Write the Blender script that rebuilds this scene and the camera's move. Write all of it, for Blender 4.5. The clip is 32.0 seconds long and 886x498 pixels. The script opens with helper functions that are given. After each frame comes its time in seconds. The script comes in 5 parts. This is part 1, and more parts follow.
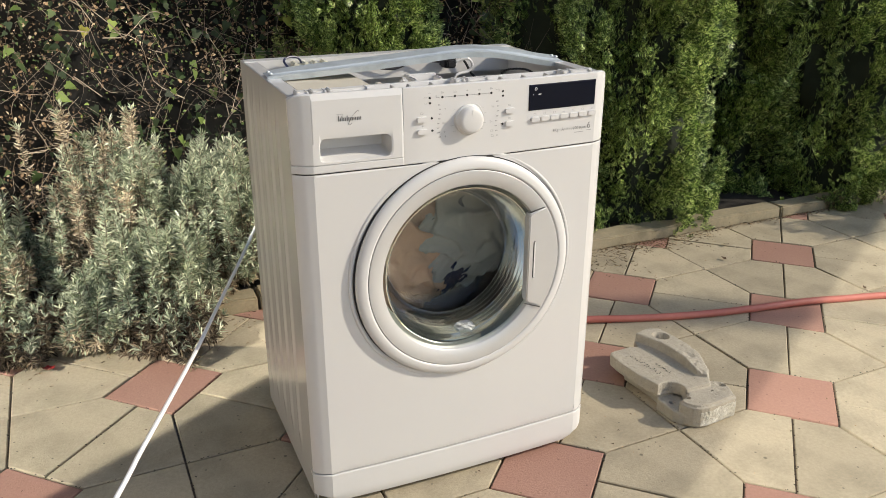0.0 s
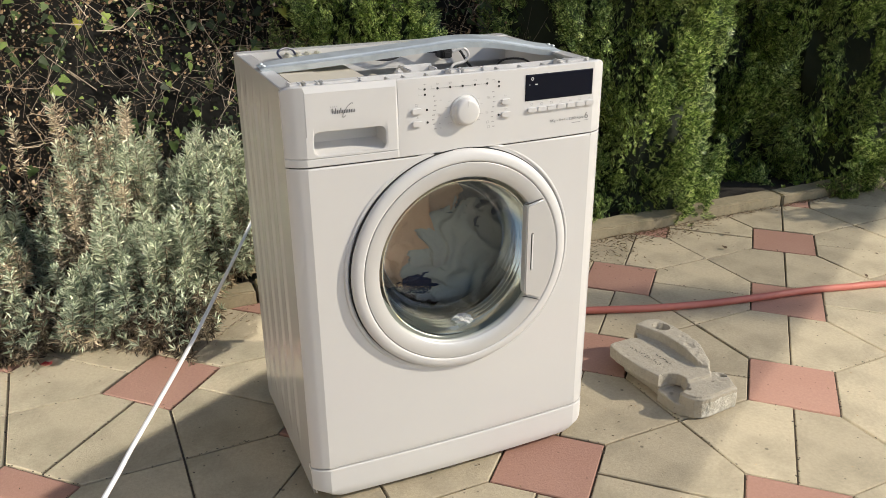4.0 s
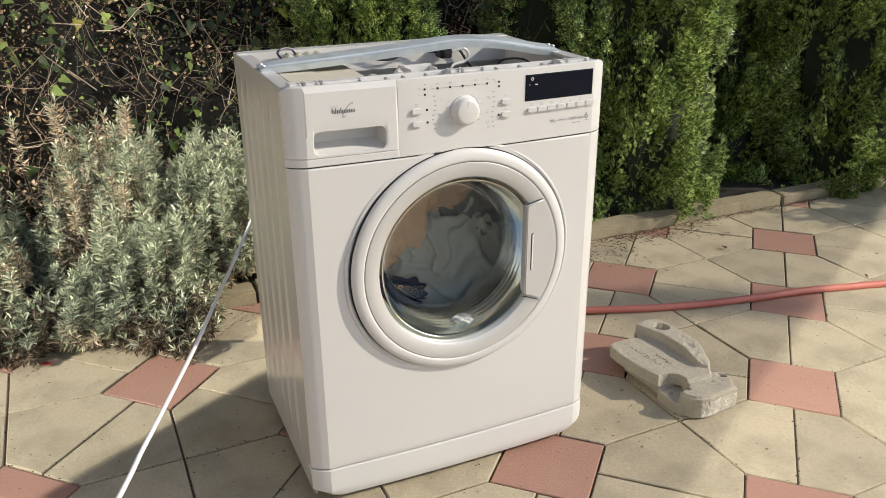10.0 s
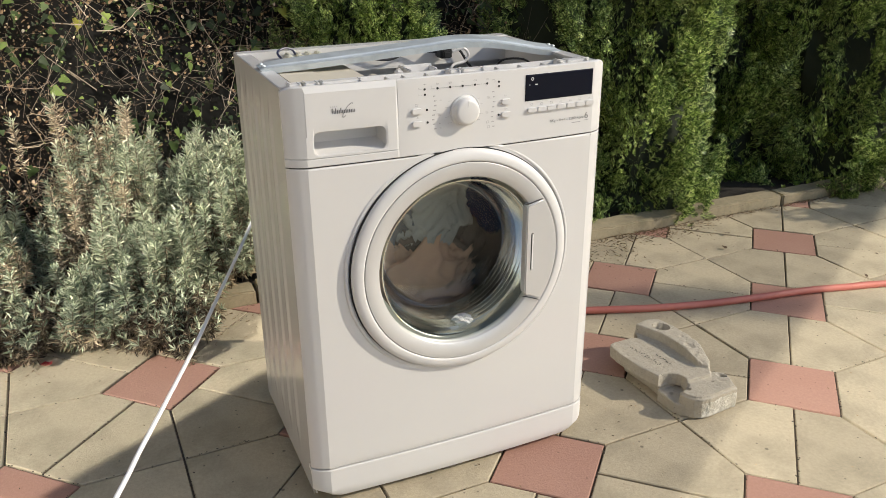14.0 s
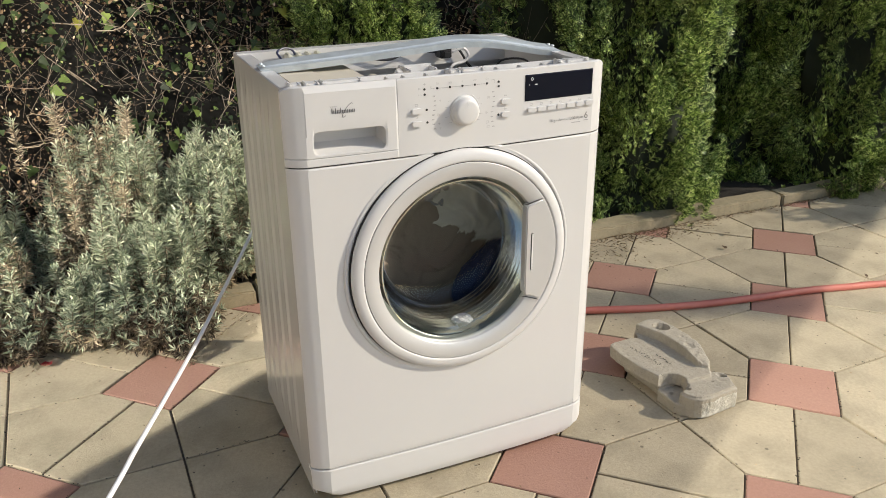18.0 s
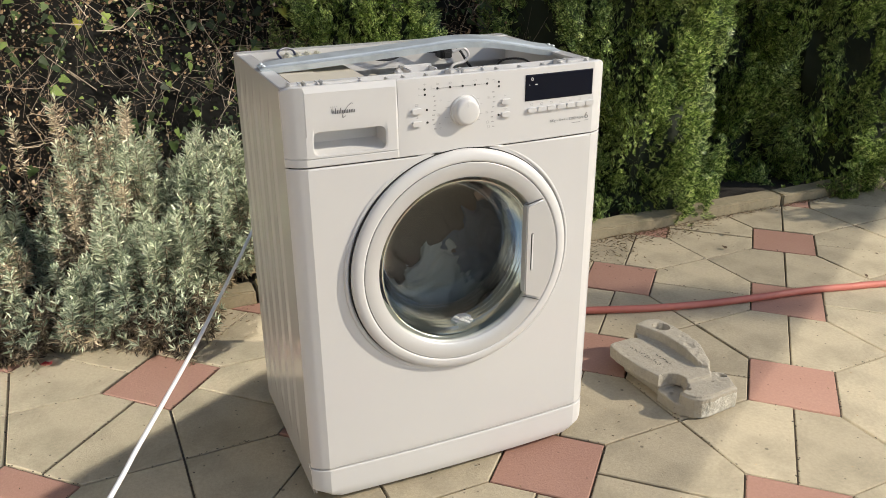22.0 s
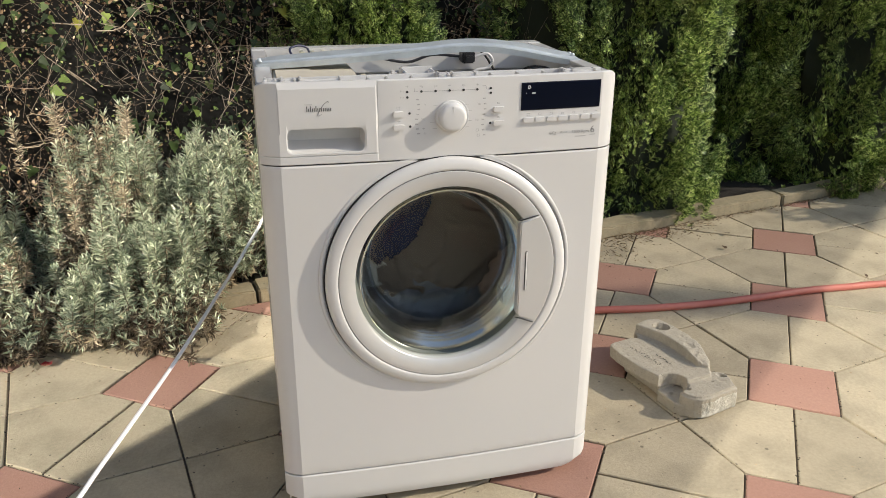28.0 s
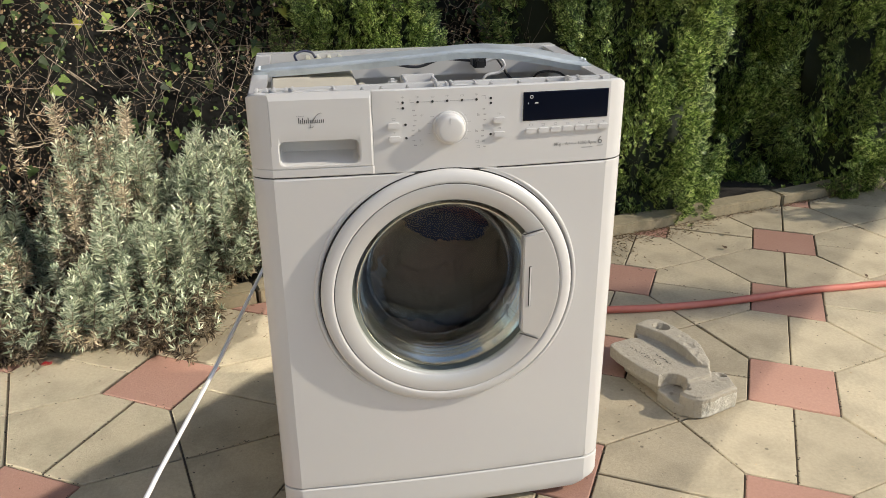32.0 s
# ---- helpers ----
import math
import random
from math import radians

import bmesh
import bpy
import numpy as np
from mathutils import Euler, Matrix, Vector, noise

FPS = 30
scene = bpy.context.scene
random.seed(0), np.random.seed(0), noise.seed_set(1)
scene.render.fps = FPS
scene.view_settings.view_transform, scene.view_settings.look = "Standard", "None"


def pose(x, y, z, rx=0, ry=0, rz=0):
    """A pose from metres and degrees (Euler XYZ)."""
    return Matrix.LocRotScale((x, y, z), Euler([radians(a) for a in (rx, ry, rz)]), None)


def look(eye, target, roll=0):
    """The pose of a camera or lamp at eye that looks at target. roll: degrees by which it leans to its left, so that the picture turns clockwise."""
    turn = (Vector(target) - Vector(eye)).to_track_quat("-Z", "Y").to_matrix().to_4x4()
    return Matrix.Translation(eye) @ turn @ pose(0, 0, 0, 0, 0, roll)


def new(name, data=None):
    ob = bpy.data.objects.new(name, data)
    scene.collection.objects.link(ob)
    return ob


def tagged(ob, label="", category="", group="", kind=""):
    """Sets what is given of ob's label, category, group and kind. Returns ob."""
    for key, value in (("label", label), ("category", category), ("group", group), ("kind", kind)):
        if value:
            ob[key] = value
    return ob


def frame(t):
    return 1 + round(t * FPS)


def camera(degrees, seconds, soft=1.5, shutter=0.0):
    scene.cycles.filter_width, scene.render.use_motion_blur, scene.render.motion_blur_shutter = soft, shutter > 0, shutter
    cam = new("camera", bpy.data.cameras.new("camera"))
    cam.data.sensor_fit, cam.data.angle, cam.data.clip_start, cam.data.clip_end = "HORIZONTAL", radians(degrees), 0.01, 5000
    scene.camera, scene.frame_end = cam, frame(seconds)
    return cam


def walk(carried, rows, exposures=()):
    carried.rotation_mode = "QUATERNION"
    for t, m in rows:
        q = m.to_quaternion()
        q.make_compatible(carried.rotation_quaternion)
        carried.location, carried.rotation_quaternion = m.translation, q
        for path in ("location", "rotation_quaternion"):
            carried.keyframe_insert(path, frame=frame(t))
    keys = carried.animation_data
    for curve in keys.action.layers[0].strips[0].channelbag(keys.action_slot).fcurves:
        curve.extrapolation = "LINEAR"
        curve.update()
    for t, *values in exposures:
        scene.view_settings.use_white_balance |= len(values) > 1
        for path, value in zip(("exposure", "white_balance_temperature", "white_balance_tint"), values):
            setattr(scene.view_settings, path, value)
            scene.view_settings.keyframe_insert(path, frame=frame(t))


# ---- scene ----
# camera: fixed on its stand, after a slight settling in the first three seconds
cam = camera(57.44, 32.0, soft=0.5, shutter=0.15)


def cam_pose(x, y, z, pitch, roll, yaw):
    return pose(x, y, z, 90 + pitch, 0, yaw) @ pose(0, 0, 0, 0, 0, roll)


walk(cam, [
    (0.0, cam_pose(-0.0085, -0.0159, 1.0506, -22.0724, 0.1036, -0.1222)),
    (0.5, cam_pose(-0.0088, -0.0147, 1.0500, -22.1078, 0.0459, -0.1247)),
    (1.0, cam_pose(-0.0090, -0.0163, 1.0495, -22.1612, -0.0644, -0.1089)),
    (1.5, cam_pose(-0.0023, -0.0072, 1.0489, -22.3001, -0.2079, -0.0708)),
    (2.0, cam_pose(0.0008, -0.0005, 1.0506, -22.5559, -0.3173, -0.0396)),
    (2.5, cam_pose(0.0017, -0.0017, 1.0491, -22.6853, -0.4300, -0.0100)),
    (3.0, cam_pose(0.0, 0.0, 1.0502, -22.7952, -0.4345, 0.0)),
    (32.0, cam_pose(0.0, 0.0, 1.0502, -22.7952, -0.4345, 0.0)),
])

# ---- light ----
SUN_AZ, SUN_EL = -3.0, 31.0
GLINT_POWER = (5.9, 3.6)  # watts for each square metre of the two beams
scene.view_settings.exposure = 0.10
world = bpy.data.worlds.new("sky")
scene.world = world
world.use_nodes = True
wn = world.node_tree.nodes
sky = wn.new("ShaderNodeTexSky")
sky.sky_type = "NISHITA"
sky.sun_disc = False
sky.sun_elevation = radians(SUN_EL)
sky.sun_rotation = radians(90 - SUN_AZ)
world.node_tree.links.new(sky.outputs[0], wn["Background"].inputs[0])
wn["Background"].inputs[1].default_value = 0.165


def towards(az, el, d=1.0):
    a, e = radians(az), radians(el)
    return Vector((math.cos(a) * math.cos(e), math.sin(a) * math.cos(e), math.sin(e))) * d


sun_data = bpy.data.lights.new("sun", "SUN")
sun_data.energy, sun_data.angle, sun_data.color = 3.65, radians(0.6), (1.0, 0.90, 0.73)
sun = new("sun", sun_data)
sun.matrix_world = look(towards(SUN_AZ, SUN_EL, 20), (0, 0, 0))


# unseen house, inferred behind the camera; lamps at two panes stand in for reflected sunlight
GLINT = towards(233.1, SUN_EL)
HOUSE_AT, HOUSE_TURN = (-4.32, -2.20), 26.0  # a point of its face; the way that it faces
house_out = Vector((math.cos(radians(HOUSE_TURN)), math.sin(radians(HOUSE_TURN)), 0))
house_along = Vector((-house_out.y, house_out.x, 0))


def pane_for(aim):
    """Pane place for a beam on aim: metres along the face, and height."""
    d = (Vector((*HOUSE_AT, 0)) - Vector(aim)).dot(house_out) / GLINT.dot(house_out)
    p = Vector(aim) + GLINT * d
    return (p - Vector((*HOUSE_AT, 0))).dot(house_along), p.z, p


def window_glint_lamp(aim, width, height, power):
    """Lamp standing in for sunlight off an unseen pane: nearly parallel, pane-wide beam."""
    d = bpy.data.lights.new("window_glint_lamp", "AREA")
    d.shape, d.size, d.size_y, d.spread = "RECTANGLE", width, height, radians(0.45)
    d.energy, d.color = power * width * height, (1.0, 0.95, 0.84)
    ob = new("window_glint_lamp", d)
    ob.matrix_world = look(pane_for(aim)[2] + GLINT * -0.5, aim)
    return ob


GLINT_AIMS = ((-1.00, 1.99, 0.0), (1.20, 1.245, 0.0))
window_glint_lamp(GLINT_AIMS[0], 1.20, 1.85, GLINT_POWER[0])
window_glint_lamp(GLINT_AIMS[1], 1.20, 1.70, GLINT_POWER[1])


# ---- helpers for building ----
def part(name, geo, material, parent=None, label="", smooth=None, kind=""):
    """One mesh object, from a bmesh or (verts, faces), under a thing or a part."""
    me = bpy.data.meshes.new(name)
    if isinstance(geo, bmesh.types.BMesh):
        geo.to_mesh(me)
        geo.free()
    else:
        me.from_pydata([tuple(v) for v in geo[0]], [], [tuple(f) for f in geo[1]])
    me.materials.append(material)
    if smooth is not None:
        me.shade_smooth()
        if smooth:
            me.set_sharp_from_angle(angle=radians(smooth))
    me.update()
    ob = new(name, me)
    if parent:
        ob.parent = parent
    return tagged(ob, label=label, kind=kind)


def thing(name, m, label, category, group="", kind=""):
    ob = new(name)
    ob.empty_display_size = 0.05
    ob.matrix_world = m
    return tagged(ob, label, category, group, kind)


def box(bm, x0, x1, y0, y1, z0, z1, bevel=0.0, seg=2):
    m = Matrix.Translation(((x0 + x1) / 2, (y0 + y1) / 2, (z0 + z1) / 2)) @ Matrix.Diagonal((abs(x1 - x0), abs(y1 - y0), abs(z1 - z0), 1))
    made = bmesh.ops.create_cube(bm, size=1, matrix=m)["verts"]
    if bevel:
        edges = list({e for v in made for e in v.link_edges})
        bmesh.ops.bevel(bm, geom=edges, offset=bevel, segments=seg, affect="EDGES", clamp_overlap=True)
    return bm


def one_box(*a, **k):
    return box(bmesh.new(), *a, **k)


def lathe(profile, n=96, a0=0.0, a1=360.0, cx=0.0, cz=0.0):
    """A profile of (radius, y) turned about the y axis through (cx, cz)."""
    closed = abs(a1 - a0) > 359.9
    m = n if closed else n + 1
    vs, fs = [], []
    for i in range(m):
        a = radians(a0 + (a1 - a0) * i / n)
        for rr, y in profile:
            vs.append((cx + rr * math.cos(a), y, cz + rr * math.sin(a)))
    k = len(profile)
    for i in range(n):
        j = (i + 1) % m
        for q in range(k - 1):
            fs.append((i * k + q, i * k + q + 1, j * k + q + 1, j * k + q))
    return vs, fs


def prism(outline, y0, y1, bevel=0.0, seg=2):
    """An outline of (x, z) drawn out along y."""
    bm = bmesh.new()
    f = bm.faces.new([bm.verts.new((x, y0, z)) for x, z in outline])
    made = bmesh.ops.extrude_face_region(bm, geom=[f])["geom"]
    bmesh.ops.translate(bm, vec=(0, y1 - y0, 0), verts=[v for v in made if isinstance(v, bmesh.types.BMVert)])
    bmesh.ops.recalc_face_normals(bm, faces=bm.faces)
    if bevel:
        bmesh.ops.bevel(bm, geom=list(bm.edges), offset=bevel, segments=seg, affect="EDGES", clamp_overlap=True)
    return bm


def rounded(x0, x1, z0, z1, r, n=6):
    out = []
    for cx, cz, a in ((x1 - r, z1 - r, 0), (x0 + r, z1 - r, 90), (x0 + r, z0 + r, 180), (x1 - r, z0 + r, 270)):
        for i in range(n + 1):
            q = radians(a + 90 * i / n)
            out.append((cx + r * math.cos(q), cz + r * math.sin(q)))
    return out


def tube(points, r, n=10, cap=True, taper=None):
    """A round tube along points."""
    pts = [Vector(p) for p in points]
    vs, fs = [], []
    up = Vector((0.31, 0.17, 0.93))
    for i, p in enumerate(pts):
        d = (pts[min(i + 1, len(pts) - 1)] - pts[max(i - 1, 0)]).normalized()
        s = d.cross(up)
        if s.length < 1e-4:
            s = d.cross(Vector((1, 0, 0)))
        s.normalize()
        u = s.cross(d)
        rr = r if taper is None else r + (taper - r) * i / (len(pts) - 1)
        for k in range(n):
            a = 2 * math.pi * k / n
            vs.append(p + (s * math.cos(a) + u * math.sin(a)) * rr)
    for i in range(len(pts) - 1):
        for k in range(n):
            fs.append((i * n + k, i * n + (k + 1) % n, (i + 1) * n + (k + 1) % n, (i + 1) * n + k))
    if cap:
        fs.append(tuple(range(n))[::-1])
        fs.append(tuple(range((len(pts) - 1) * n, len(pts) * n)))
    return vs, fs


def curve_points(keys, n=40):
    """A smooth line through key points (Catmull-Rom)."""
    k = [Vector(p) for p in keys]
    k = [2 * k[0] - k[1]] + k + [2 * k[-1] - k[-2]]
    out = []
    segs = len(k) - 3
    for i in range(n + 1):
        s = min(i / n * segs, segs - 1e-6)
        j, t = int(s), s - int(s)
        a, b, c, d = k[j:j + 4]
        out.append(0.5 * ((2 * b) + (c - a) * t + (2 * a - 5 * b + 4 * c - d) * t * t + (3 * b - a - 3 * c + d) * t ** 3))
    return out


def join(*geos):
    vs, fs = [], []
    for v, f in geos:
        o = len(vs)
        vs += list(v)
        fs += [tuple(i + o for i in q) for q in f]
    return vs, fs


def text_geo(body, size, extrude=0.0002):
    cu = bpy.data.curves.new("writing", "FONT")
    cu.body, cu.size, cu.extrude, cu.offset = body, size, extrude, -0.014 * size
    ob = bpy.data.objects.new("writing", cu)
    scene.collection.objects.link(ob)
    bpy.context.view_layer.update()
    me = bpy.data.meshes.new_from_object(ob.evaluated_get(bpy.context.evaluated_depsgraph_get()))
    bpy.data.objects.remove(ob)
    vs = [(v.co.x, -v.co.z, v.co.y) for v in me.vertices]
    fs = [tuple(p.vertices) for p in me.polygons]
    return vs, fs


def moved(geo, x, y, z):
    return [(v[0] + x, v[1] + y, v[2] + z) for v in geo[0]], geo[1]


# ---- materials ----
def mat(name, color, rough=0.5, metal=0.0, grain=0.0, grain_scale=60.0, stain=0.0, stain_scale=4.0, stain_color=None,
        bump=0.0, bump_scale=80.0, per_object=0.0, per_island=0.0, island_colors=None, spec=0.5, coat=0.0, subsurface=0.0, rough_var=0.0, specks=0.0, speck_scale=1.0):
    m = bpy.data.materials.new(name)
    m.use_nodes = True
    nt = m.node_tree
    N, link = nt.nodes, nt.links.new
    b = N["Principled BSDF"]
    b.inputs["Roughness"].default_value = rough
    b.inputs["Metallic"].default_value = metal
    b.inputs["Specular IOR Level"].default_value = spec
    b.inputs["Coat Weight"].default_value = coat
    col = N.new("ShaderNodeRGB").outputs[0]
    col.default_value = (*color, 1)
    tc = N.new("ShaderNodeTexCoord").outputs["Object"]

    def tex(scale, detail=6.0, rough_=0.6):
        t = N.new("ShaderNodeTexNoise")
        t.inputs["Scale"].default_value, t.inputs["Detail"].default_value, t.inputs["Roughness"].default_value = scale, detail, rough_
        link(tc, t.inputs["Vector"])
        return t.outputs["Fac"]

    def mix(fac, a, c, mode="MIX"):
        x = N.new("ShaderNodeMix")
        x.data_type, x.blend_type = "RGBA", mode
        link(fac, x.inputs["Factor"]) if not isinstance(fac, float) else setattr(x.inputs["Factor"], "default_value", fac)
        link(a, x.inputs["A"])
        link(c, x.inputs["B"]) if hasattr(c, "node") else setattr(x.inputs["B"], "default_value", (*c, 1))
        return x.outputs["Result"]

    def ramp(v, lo, hi):
        r = N.new("ShaderNodeMapRange")
        r.inputs["From Min"].default_value, r.inputs["From Max"].default_value = lo, hi
        link(v, r.inputs["Value"])
        return r.outputs["Result"]

    def scaled(v, lo, hi):
        r = N.new("ShaderNodeMapRange")
        r.inputs["To Min"].default_value, r.inputs["To Max"].default_value = lo, hi
        link(v, r.inputs["Value"])
        return r.outputs["Result"]

    if island_colors:
        g = N.new("ShaderNodeNewGeometry")
        cr = N.new("ShaderNodeValToRGB")
        while len(cr.color_ramp.elements) < len(island_colors):
            cr.color_ramp.elements.new(0.5)
        for e, (p, c) in zip(cr.color_ramp.elements, island_colors):
            e.position, e.color = p, (*c, 1)
        link(g.outputs["Random Per Island"], cr.inputs[0])
        col = cr.outputs[0]
    if stain:
        f = ramp(tex(stain_scale), 0.45, 0.75)
        col = mix(scaled(f, 0.0, stain), col, stain_color or tuple(c * 0.5 for c in color))
    if specks:
        for vs_, keep_, r0_, r1_ in ((16.0, 0.55, 0.075, 0.045), (45.0, 0.6, 0.13, 0.07)):
            v = N.new("ShaderNodeTexVoronoi")
            v.inputs["Scale"].default_value = vs_ * speck_scale
            off = N.new("ShaderNodeVectorMath")
            off.operation = "ADD"
            link(tc, off.inputs[0])
            link(N.new("ShaderNodeObjectInfo").outputs["Location"], off.inputs[1])
            link(off.outputs[0], v.inputs["Vector"])
            s = ramp(v.outputs["Distance"], r0_, r1_)
            g = N.new("ShaderNodeSeparateColor")
            link(v.outputs["Color"], g.inputs[0])
            cut = N.new("ShaderNodeMath")
            cut.operation = "GREATER_THAN"
            cut.inputs[1].default_value = keep_
            link(g.outputs[0], cut.inputs[0])
            both = N.new("ShaderNodeMath")
            both.operation = "MULTIPLY"
            link(s, both.inputs[0])
            link(cut.outputs[0], both.inputs[1])
            col = mix(scaled(both.outputs[0], 0.0, specks), col, tuple(c * 0.25 for c in color))
    if grain or per_object or per_island:
        h = N.new("ShaderNodeHueSaturation")
        link(col, h.inputs["Color"])
        val = scaled(tex(grain_scale, 8.0, 0.7), 1 - grain * 1.5, 1 + grain * 1.5)
        for w, node, out in ((per_object, "ShaderNodeObjectInfo", "Random"), (per_island, "ShaderNodeNewGeometry", "Random Per Island")):
            if w:
                o = scaled(N.new(node).outputs[out], 1 - w, 1 + w)
                x = N.new("ShaderNodeMath")
                x.operation = "MULTIPLY"
                link(val, x.inputs[0])
                link(o, x.inputs[1])
                val = x.outputs[0]
        link(val, h.inputs["Value"])
        col = h.outputs[0]
    link(col, b.inputs["Base Color"])
    if rough_var:
        link(scaled(tex(stain_scale * 3), max(0.02, rough - rough_var), min(1, rough + rough_var)), b.inputs["Roughness"])
    if bump:
        bp = N.new("ShaderNodeBump")
        bp.inputs["Strength"].default_value, bp.inputs["Distance"].default_value = bump, 0.004
        link(tex(bump_scale, 8.0, 0.65), bp.inputs["Height"])
        link(bp.outputs[0], b.inputs["Normal"])
    if subsurface:
        b.inputs["Subsurface Weight"].default_value = 0.0
    return m


def leaf_mat(name, colors, trans=0.35, rough=0.55):
    """Thin leaves: colour from leaf to leaf, and light let through."""
    m = mat(name, colors[0][1], rough, island_colors=colors, grain=0.12, grain_scale=25, per_island=0.25)
    nt = m.node_tree
    b = nt.nodes["Principled BSDF"]
    t = nt.nodes.new("ShaderNodeBsdfTranslucent")
    x = nt.nodes.new("ShaderNodeMixShader")
    x.inputs[0].default_value = trans
    src = b.inputs["Base Color"].links[0].from_socket
    nt.links.new(src, t.inputs["Color"])
    nt.links.new(b.outputs[0], x.inputs[1])
    nt.links.new(t.outputs[0], x.inputs[2])
    nt.links.new(x.outputs[0], nt.nodes["Material Output"].inputs["Surface"])
    return m


SLAB = mat("beige_concrete", (0.415, 0.353, 0.248), 0.85, grain=0.20, grain_scale=120, stain=0.75, stain_scale=7.0, stain_color=(0.23, 0.20, 0.14), bump=0.35, bump_scale=200, per_object=0.10, specks=0.75)
RED = mat("red_concrete", (0.345, 0.19, 0.142), 0.85, grain=0.17, grain_scale=140, stain=0.4, stain_scale=4.0, stain_color=(0.42, 0.25, 0.19), bump=0.35, bump_scale=200, per_object=0.10, specks=0.6)
SAND = mat("joint_sand", (0.13, 0.10, 0.07), 0.95, grain=0.3, grain_scale=300, stain=0.6, stain_scale=20, stain_color=(0.05, 0.045, 0.03), bump=0.8, bump_scale=400)
SOIL = mat("dark_soil", (0.020, 0.016, 0.012), 0.95, grain=0.35, grain_scale=90, bump=0.9, bump_scale=60)
KERB = mat("grey_concrete", (0.33, 0.28, 0.185), 0.9, grain=0.24, grain_scale=70, specks=0.6, stain=0.8, stain_scale=9, stain_color=(0.16, 0.14, 0.09), bump=0.5, bump_scale=120, per_object=0.08)
WHITE = mat("white_enamel", (0.63, 0.623, 0.617), 0.22, grain=0.015, grain_scale=5, coat=0.3, stain=0.12, stain_scale=3.0, stain_color=(0.72, 0.70, 0.66), bump=0.015, bump_scale=300)
PLASTIC = mat("white_plastic", (0.64, 0.633, 0.627), 0.32, grain=0.02, grain_scale=8, stain=0.10, stain_scale=5.0, stain_color=(0.70, 0.68, 0.63), bump=0.03, bump_scale=500)
SATIN = mat("satin_grey_plastic", (0.70, 0.70, 0.70), 0.3, grain=0.02, grain_scale=30)
BEZEL = mat("bezel_grey_plastic", (0.60, 0.60, 0.60), 0.36, metal=0.3, grain=0.02, grain_scale=30)
DARK = mat("black_glass", (0.004, 0.006, 0.014), 0.08, grain=0.2, grain_scale=4, spec=0.22)
INK = mat("grey_print", (0.10, 0.10, 0.105), 0.5, grain=0.1)
PALE_INK = mat("pale_grey_print", (0.33, 0.33, 0.33), 0.5, grain=0.1)
JOINT = mat("grey_joint", (0.50, 0.50, 0.49), 0.7, grain=0.1)
MID_INK = mat("mid_grey_print", (0.19, 0.19, 0.19), 0.5, grain=0.1)
GAP = mat("dark_gap", (0.03, 0.03, 0.03), 0.8, grain=0.1)
STEEL = mat("drum_steel", (0.20, 0.20, 0.205), 0.45, metal=0.8, grain=0.1, grain_scale=30, rough_var=0.1)
ZINC = mat("zinc_plated_steel", (0.56, 0.61, 0.64), 0.46, metal=0.45, grain=0.16, grain_scale=18, stain=0.6, stain_scale=22, stain_color=(0.36, 0.40, 0.43), rough_var=0.14, bump=0.12, bump_scale=30)
RUBBER = mat("grey_rubber", (0.19, 0.205, 0.19), 0.5, grain=0.1, grain_scale=40)
BEIGE = mat("aged_beige_plastic", (0.58, 0.53, 0.43), 0.5, grain=0.06, grain_scale=30, stain=0.3, stain_scale=12)
GALV = mat("grey_plastic_tub", (0.36, 0.37, 0.38), 0.5, grain=0.06, grain_scale=30)
BLACKP = mat("black_plastic", (0.02, 0.02, 0.022), 0.45, grain=0.2)
HOSE = mat("red_rubber_hose", (0.40, 0.122, 0.092), 0.5, grain=0.08, grain_scale=60, stain=0.3, stain_scale=9, stain_color=(0.50, 0.20, 0.16))
CABLE = mat("white_cable_sheath", (0.82, 0.82, 0.82), 0.45, grain=0.04, grain_scale=40)
CAST = mat("cast_concrete", (0.385, 0.345, 0.275), 0.92, grain=0.2, grain_scale=90, stain=0.5, stain_scale=22, stain_color=(0.28, 0.26, 0.22), bump=0.4, bump_scale=200, specks=0.85, speck_scale=4.0)
CAST_RAW = mat("broken_concrete", (0.44, 0.41, 0.34), 0.95, grain=0.3, grain_scale=60, stain=0.85, stain_scale=45, stain_color=(0.74, 0.72, 0.66), bump=1.0, bump_scale=90)
WALLM = mat("house_render", (0.46, 0.42, 0.36), 0.9, grain=0.08, bump=0.4)


def glass_mat(name, tint=(0.93, 0.96, 0.95), ior=1.45, rough=0.0):
    m = bpy.data.materials.new(name)
    m.use_nodes = True
    b = m.node_tree.nodes["Principled BSDF"]
    b.inputs["Base Color"].default_value = (*tint, 1)
    b.inputs["Transmission Weight"].default_value = 1.0
    b.inputs["Roughness"].default_value = rough
    b.inputs["IOR"].default_value = ior
    return m


